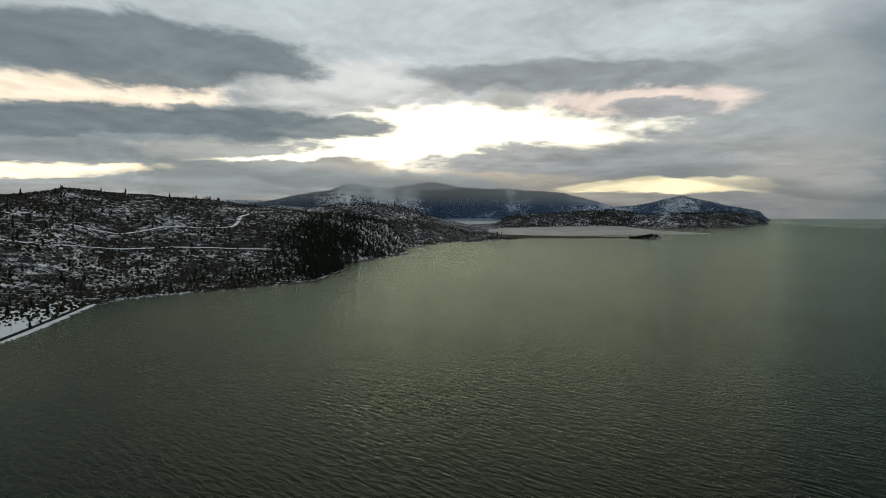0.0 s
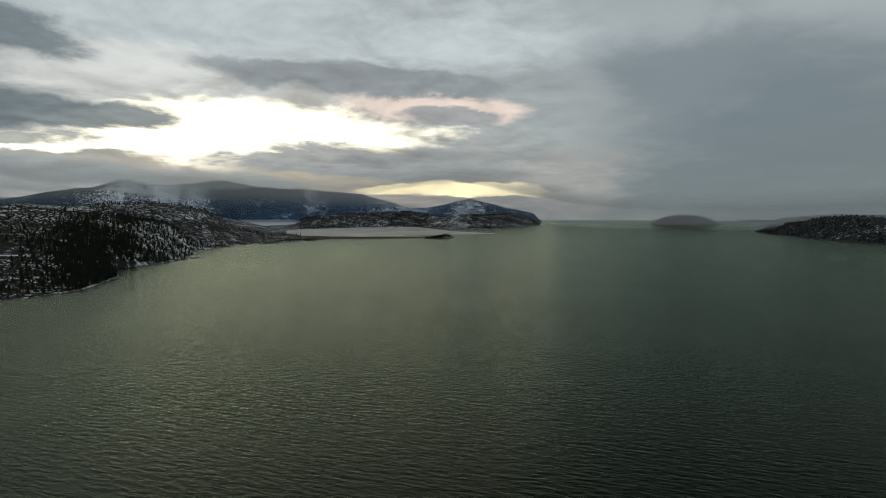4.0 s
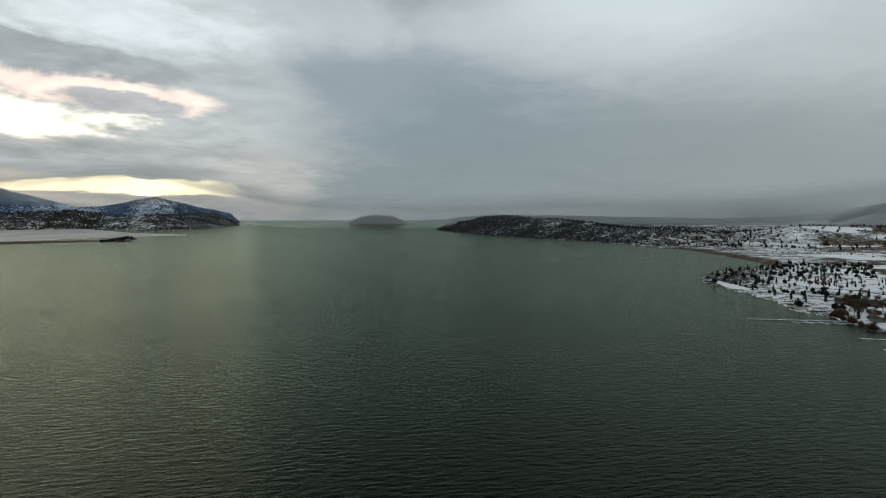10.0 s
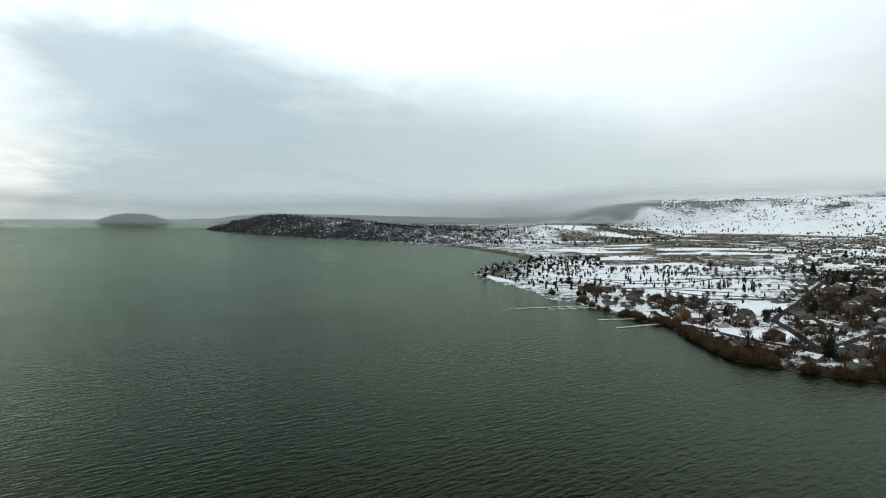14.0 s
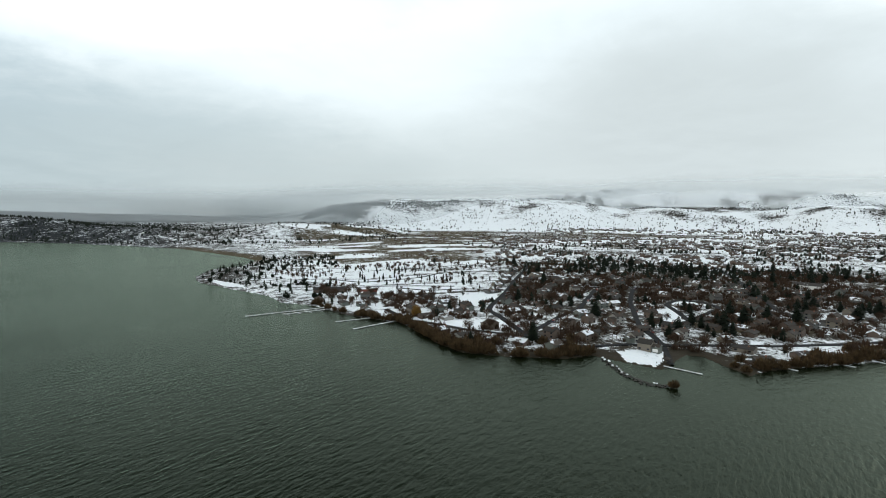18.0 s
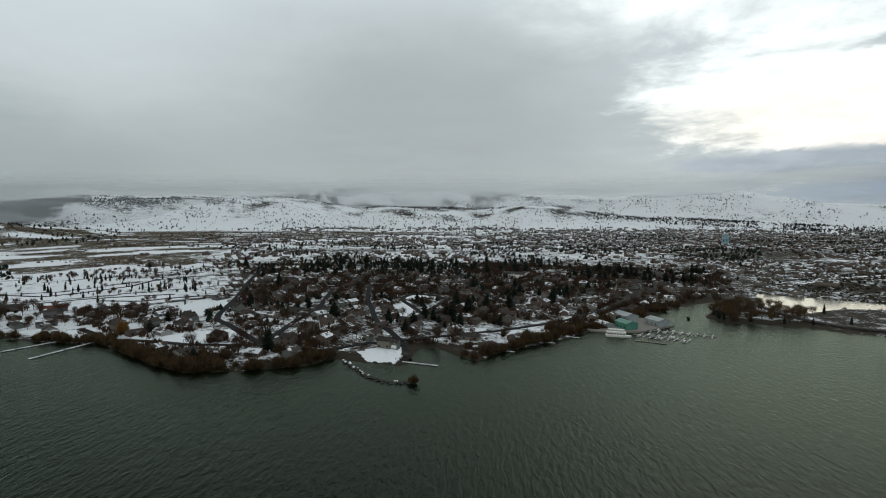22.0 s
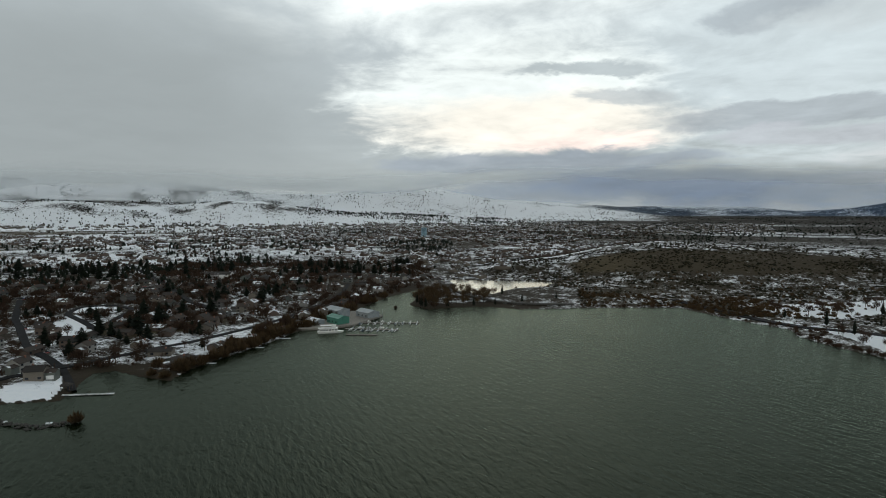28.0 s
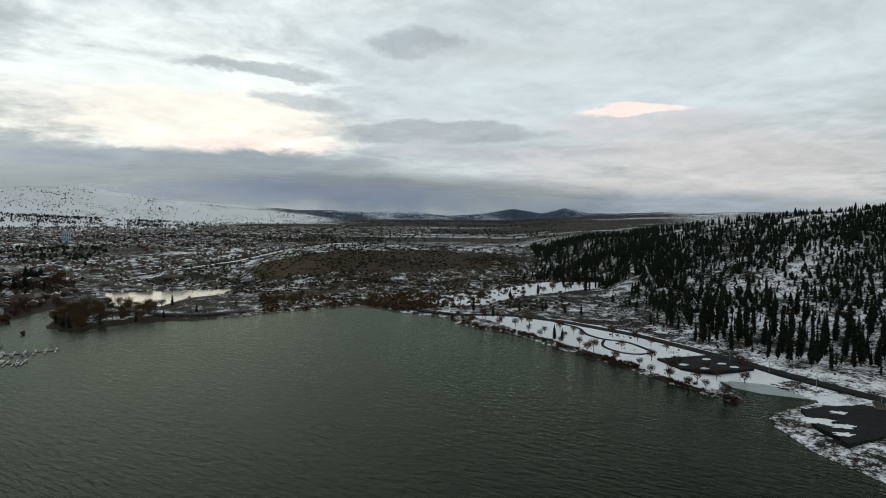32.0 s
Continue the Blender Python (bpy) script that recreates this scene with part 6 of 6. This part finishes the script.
for (x, y, turn, k), z in zip(slots, heights([(s[0], s[1]) for s in slots])):
    m = pose(x, y, z + 0.46, 0, 0, math.degrees(turn))
    if k in seen_kinds:
        copy_thing(CARS[k], m)
    else:
        CARS[k].matrix_basis = m
        seen_kinds.add(k)

# ---- poles ----
def pole(kind):
    t = thing("utility_pole" if kind else "street_lamp", "wooden utility pole with a crossarm" if kind else "tall grey steel street lamp beside the road", "pole" if kind else "lamp", "utility poles" if kind else "street lamps")
    if kind:
        part("post", Shape().tube((0, 0, -1), (0, 0, 10), 0.17, 0.12, 6), BARK, t)
        part("crossarm", Shape().box(0, 0, 9.2, 2.2, 0.14, 0.16), BARK, t)
    else:
        part("post", Shape().tube((0, 0, -1), (0, 0, 8.5), 0.12, 0.08, 6), STEEL, t)
        arm = part("arm", Shape().tube((0, 0, 8.4), (1.8, 0, 8.9), 0.06, 0.05, 5), STEEL, t)
        part("lamp_head", Shape().box(2.0, 0, 8.8, 0.8, 0.3, 0.15), STEEL, arm)
    return t


POLES = [pole(0), pole(1)]
rows_of = [(0, "park_road", 8.0, 5, 12), (1, "lakeshore_road", 6.0, 4, 13), (1, "hill_street", 6.0, 0, 4), (1, "west_shore_road", -8.0, 1, 8)]
used = set()
for k, road, off, i0, i1 in rows_of:
    line = ROADS[road][0]
    for (x0, y0), (x1, y1) in zip(line[i0:i1], line[i0 + 1:i1 + 1]):
        d = math.hypot(x1 - x0, y1 - y0)
        x, y = x0 + (y1 - y0) / d * off, y0 - (x1 - x0) / d * off
        m = pose(x, y, height(x, y), 0, 0, math.degrees(math.atan2(y1 - y0, x1 - x0)) + 90)
        if k in used:
            copy_thing(POLES[k], m)
        else:
            POLES[k].matrix_basis = m
            used.add(k)

# ---- landmarks in the distance ----
tz = height(849, -1621)
tower = thing("apartment_tower", "pale blue apartment tower above the town", "building", "", (849, -1621, tz), 0.45)
part("wall", Shape().box(0, 0, -2, 17, 15, 32), BLUE_WALL, tower)
part("roof", Shape().box(0, 0, 30, 17.6, 15.6, 0.8).box(2, 0, 30.8, 5, 5, 2.4), GREY_TIN, tower)
for k in range(8):
    for i in range(4):
        part("window", Shape().box(-6 + i * 4, 7.54, 2 + k * 3.5, 2.6, 0.1, 1.7), GLASS, tower)
slab("pond", ragged_edge(POND, np.random.default_rng(8), 3.0, 12.0), 0, STILL, "calm pale pond beside the railway", "pond", level=0.9)
bank_line = [(470, -810), (400, -735), (358, -690), (322, -640), (290, -597), (262, -566), (230, -552), (196, -548), (150, -570)]
tagged(new("railway_embankment", ribbon(bank_line, 5, 1.6, 6).mesh("railway_embankment", STONE)), "dark gravel railway embankment beside the pond", "railway", kind="structure")
ICE = varied("thin_ice", (0.22, 0.26, 0.25), (0.36, 0.40, 0.40), 0.08, 0.35)
slab("ice_sheet", [(-160, -303), (-168, -292), (-188, -280), (-198, -290), (-184, -308), (-161, -316)], 0, ICE, "thin grey ice in the boat basin", "ice", level=0.06)

for i, (x, y, sx, sy) in enumerate([(-160, -243, 9, 6), (-166, -236, 7, 4), (-178, -252, 5, 3), (-158, -228, 6, 3)]):
    patch_ = Shape()
    z = max(heights(PAVED)) + 0.25
    ring = [(x + math.cos(k * 0.1963) * sx * (0.7 + 0.25 * math.sin(k * 0.9 + i) + rng.uniform(-0.14, 0.14)), y + math.sin(k * 0.1963) * sy * (0.7 + 0.25 * math.cos(k * 0.7) + rng.uniform(-0.14, 0.14))) for k in range(32)]
    patch_.add([(a, b, z) for a, b in ring] + [(x + (a - x) * 0.9, y + (b - y) * 0.9, z + 0.1) for a, b in ring], [(k, (k + 1) % 32, 32 + (k + 1) % 32, 32 + k) for k in range(32)] + [tuple(range(32, 64))])
    tagged(new("snow_patch", patch_.mesh("snow_patch", SNOW)), "patch of old snow on the asphalt yard", "snow patch", "yard snow patches")

# ice on the far inlet, lying on the bowl of the far land
s = Shape()
n = len(INLET)
mid = (sum(x for x, _ in INLET) / n, sum(y for _, y in INLET) / n)
ring = [INLET[i] if k == 0 else ((INLET[i][0] + INLET[(i + 1) % n][0]) / 2, (INLET[i][1] + INLET[(i + 1) % n][1]) / 2) for i in range(n) for k in (0, 1)]
for f in (1.0, 0.66, 0.33):
    s.v += [(mid[0] + (x - mid[0]) * f, mid[1] + (y - mid[1]) * f, float(rise(math.hypot(mid[0] + (x - mid[0]) * f, mid[1] + (y - mid[1]) * f))) + 0.8) for x, y in ring]
q = len(ring)
s.v.append((*mid, float(rise(math.hypot(*mid))) + 0.8))
for k in (0, 1):
    s.f += [(k * q + i, k * q + (i + 1) % q, (k + 1) * q + (i + 1) % q, (k + 1) * q + i) for i in range(q)]
s.f += [(2 * q + i, 2 * q + (i + 1) % q, 3 * q) for i in range(q)]
FROZEN = varied("snowy_ice", (0.52, 0.54, 0.54), (0.72, 0.74, 0.74), 0.01, 0.5)
tagged(new("frozen_inlet", s.mesh("frozen_inlet", FROZEN)), "pale frozen inlet behind the wooded hills", "ice", kind="structure")

# pale sheet over the sheltered water behind the spit
la, lr = np.meshgrid(np.arange(3.0, 25.6, 0.5), np.linspace(0, 1, 16), indexing="ij")
lr = 2470 + lr * np.interp(la, [3, 17, 21, 25.5], [1300, 1100, 420, 40]) + 24 * (la - 3)
lx, ly = lr * np.sin(np.radians(la)), lr * np.cos(np.radians(la))
s = Shape()
s.v = [tuple(p) for p in np.stack([lx, ly, rise(lr) + 0.12], -1).reshape(-1, 3)]
rows, cols = la.shape
s.f = [(i * cols + j, i * cols + j + 1, (i + 1) * cols + j + 1, (i + 1) * cols + j) for i in range(rows - 1) for j in range(cols - 1)]
tagged(new("water_lagoon", s.mesh("water_lagoon", varied("lagoon_pale", (0.27, 0.255, 0.235), (0.44, 0.42, 0.39), 0.006, 0.5))), "pale lagoon behind a low marshy spit", "lagoon", kind="structure")
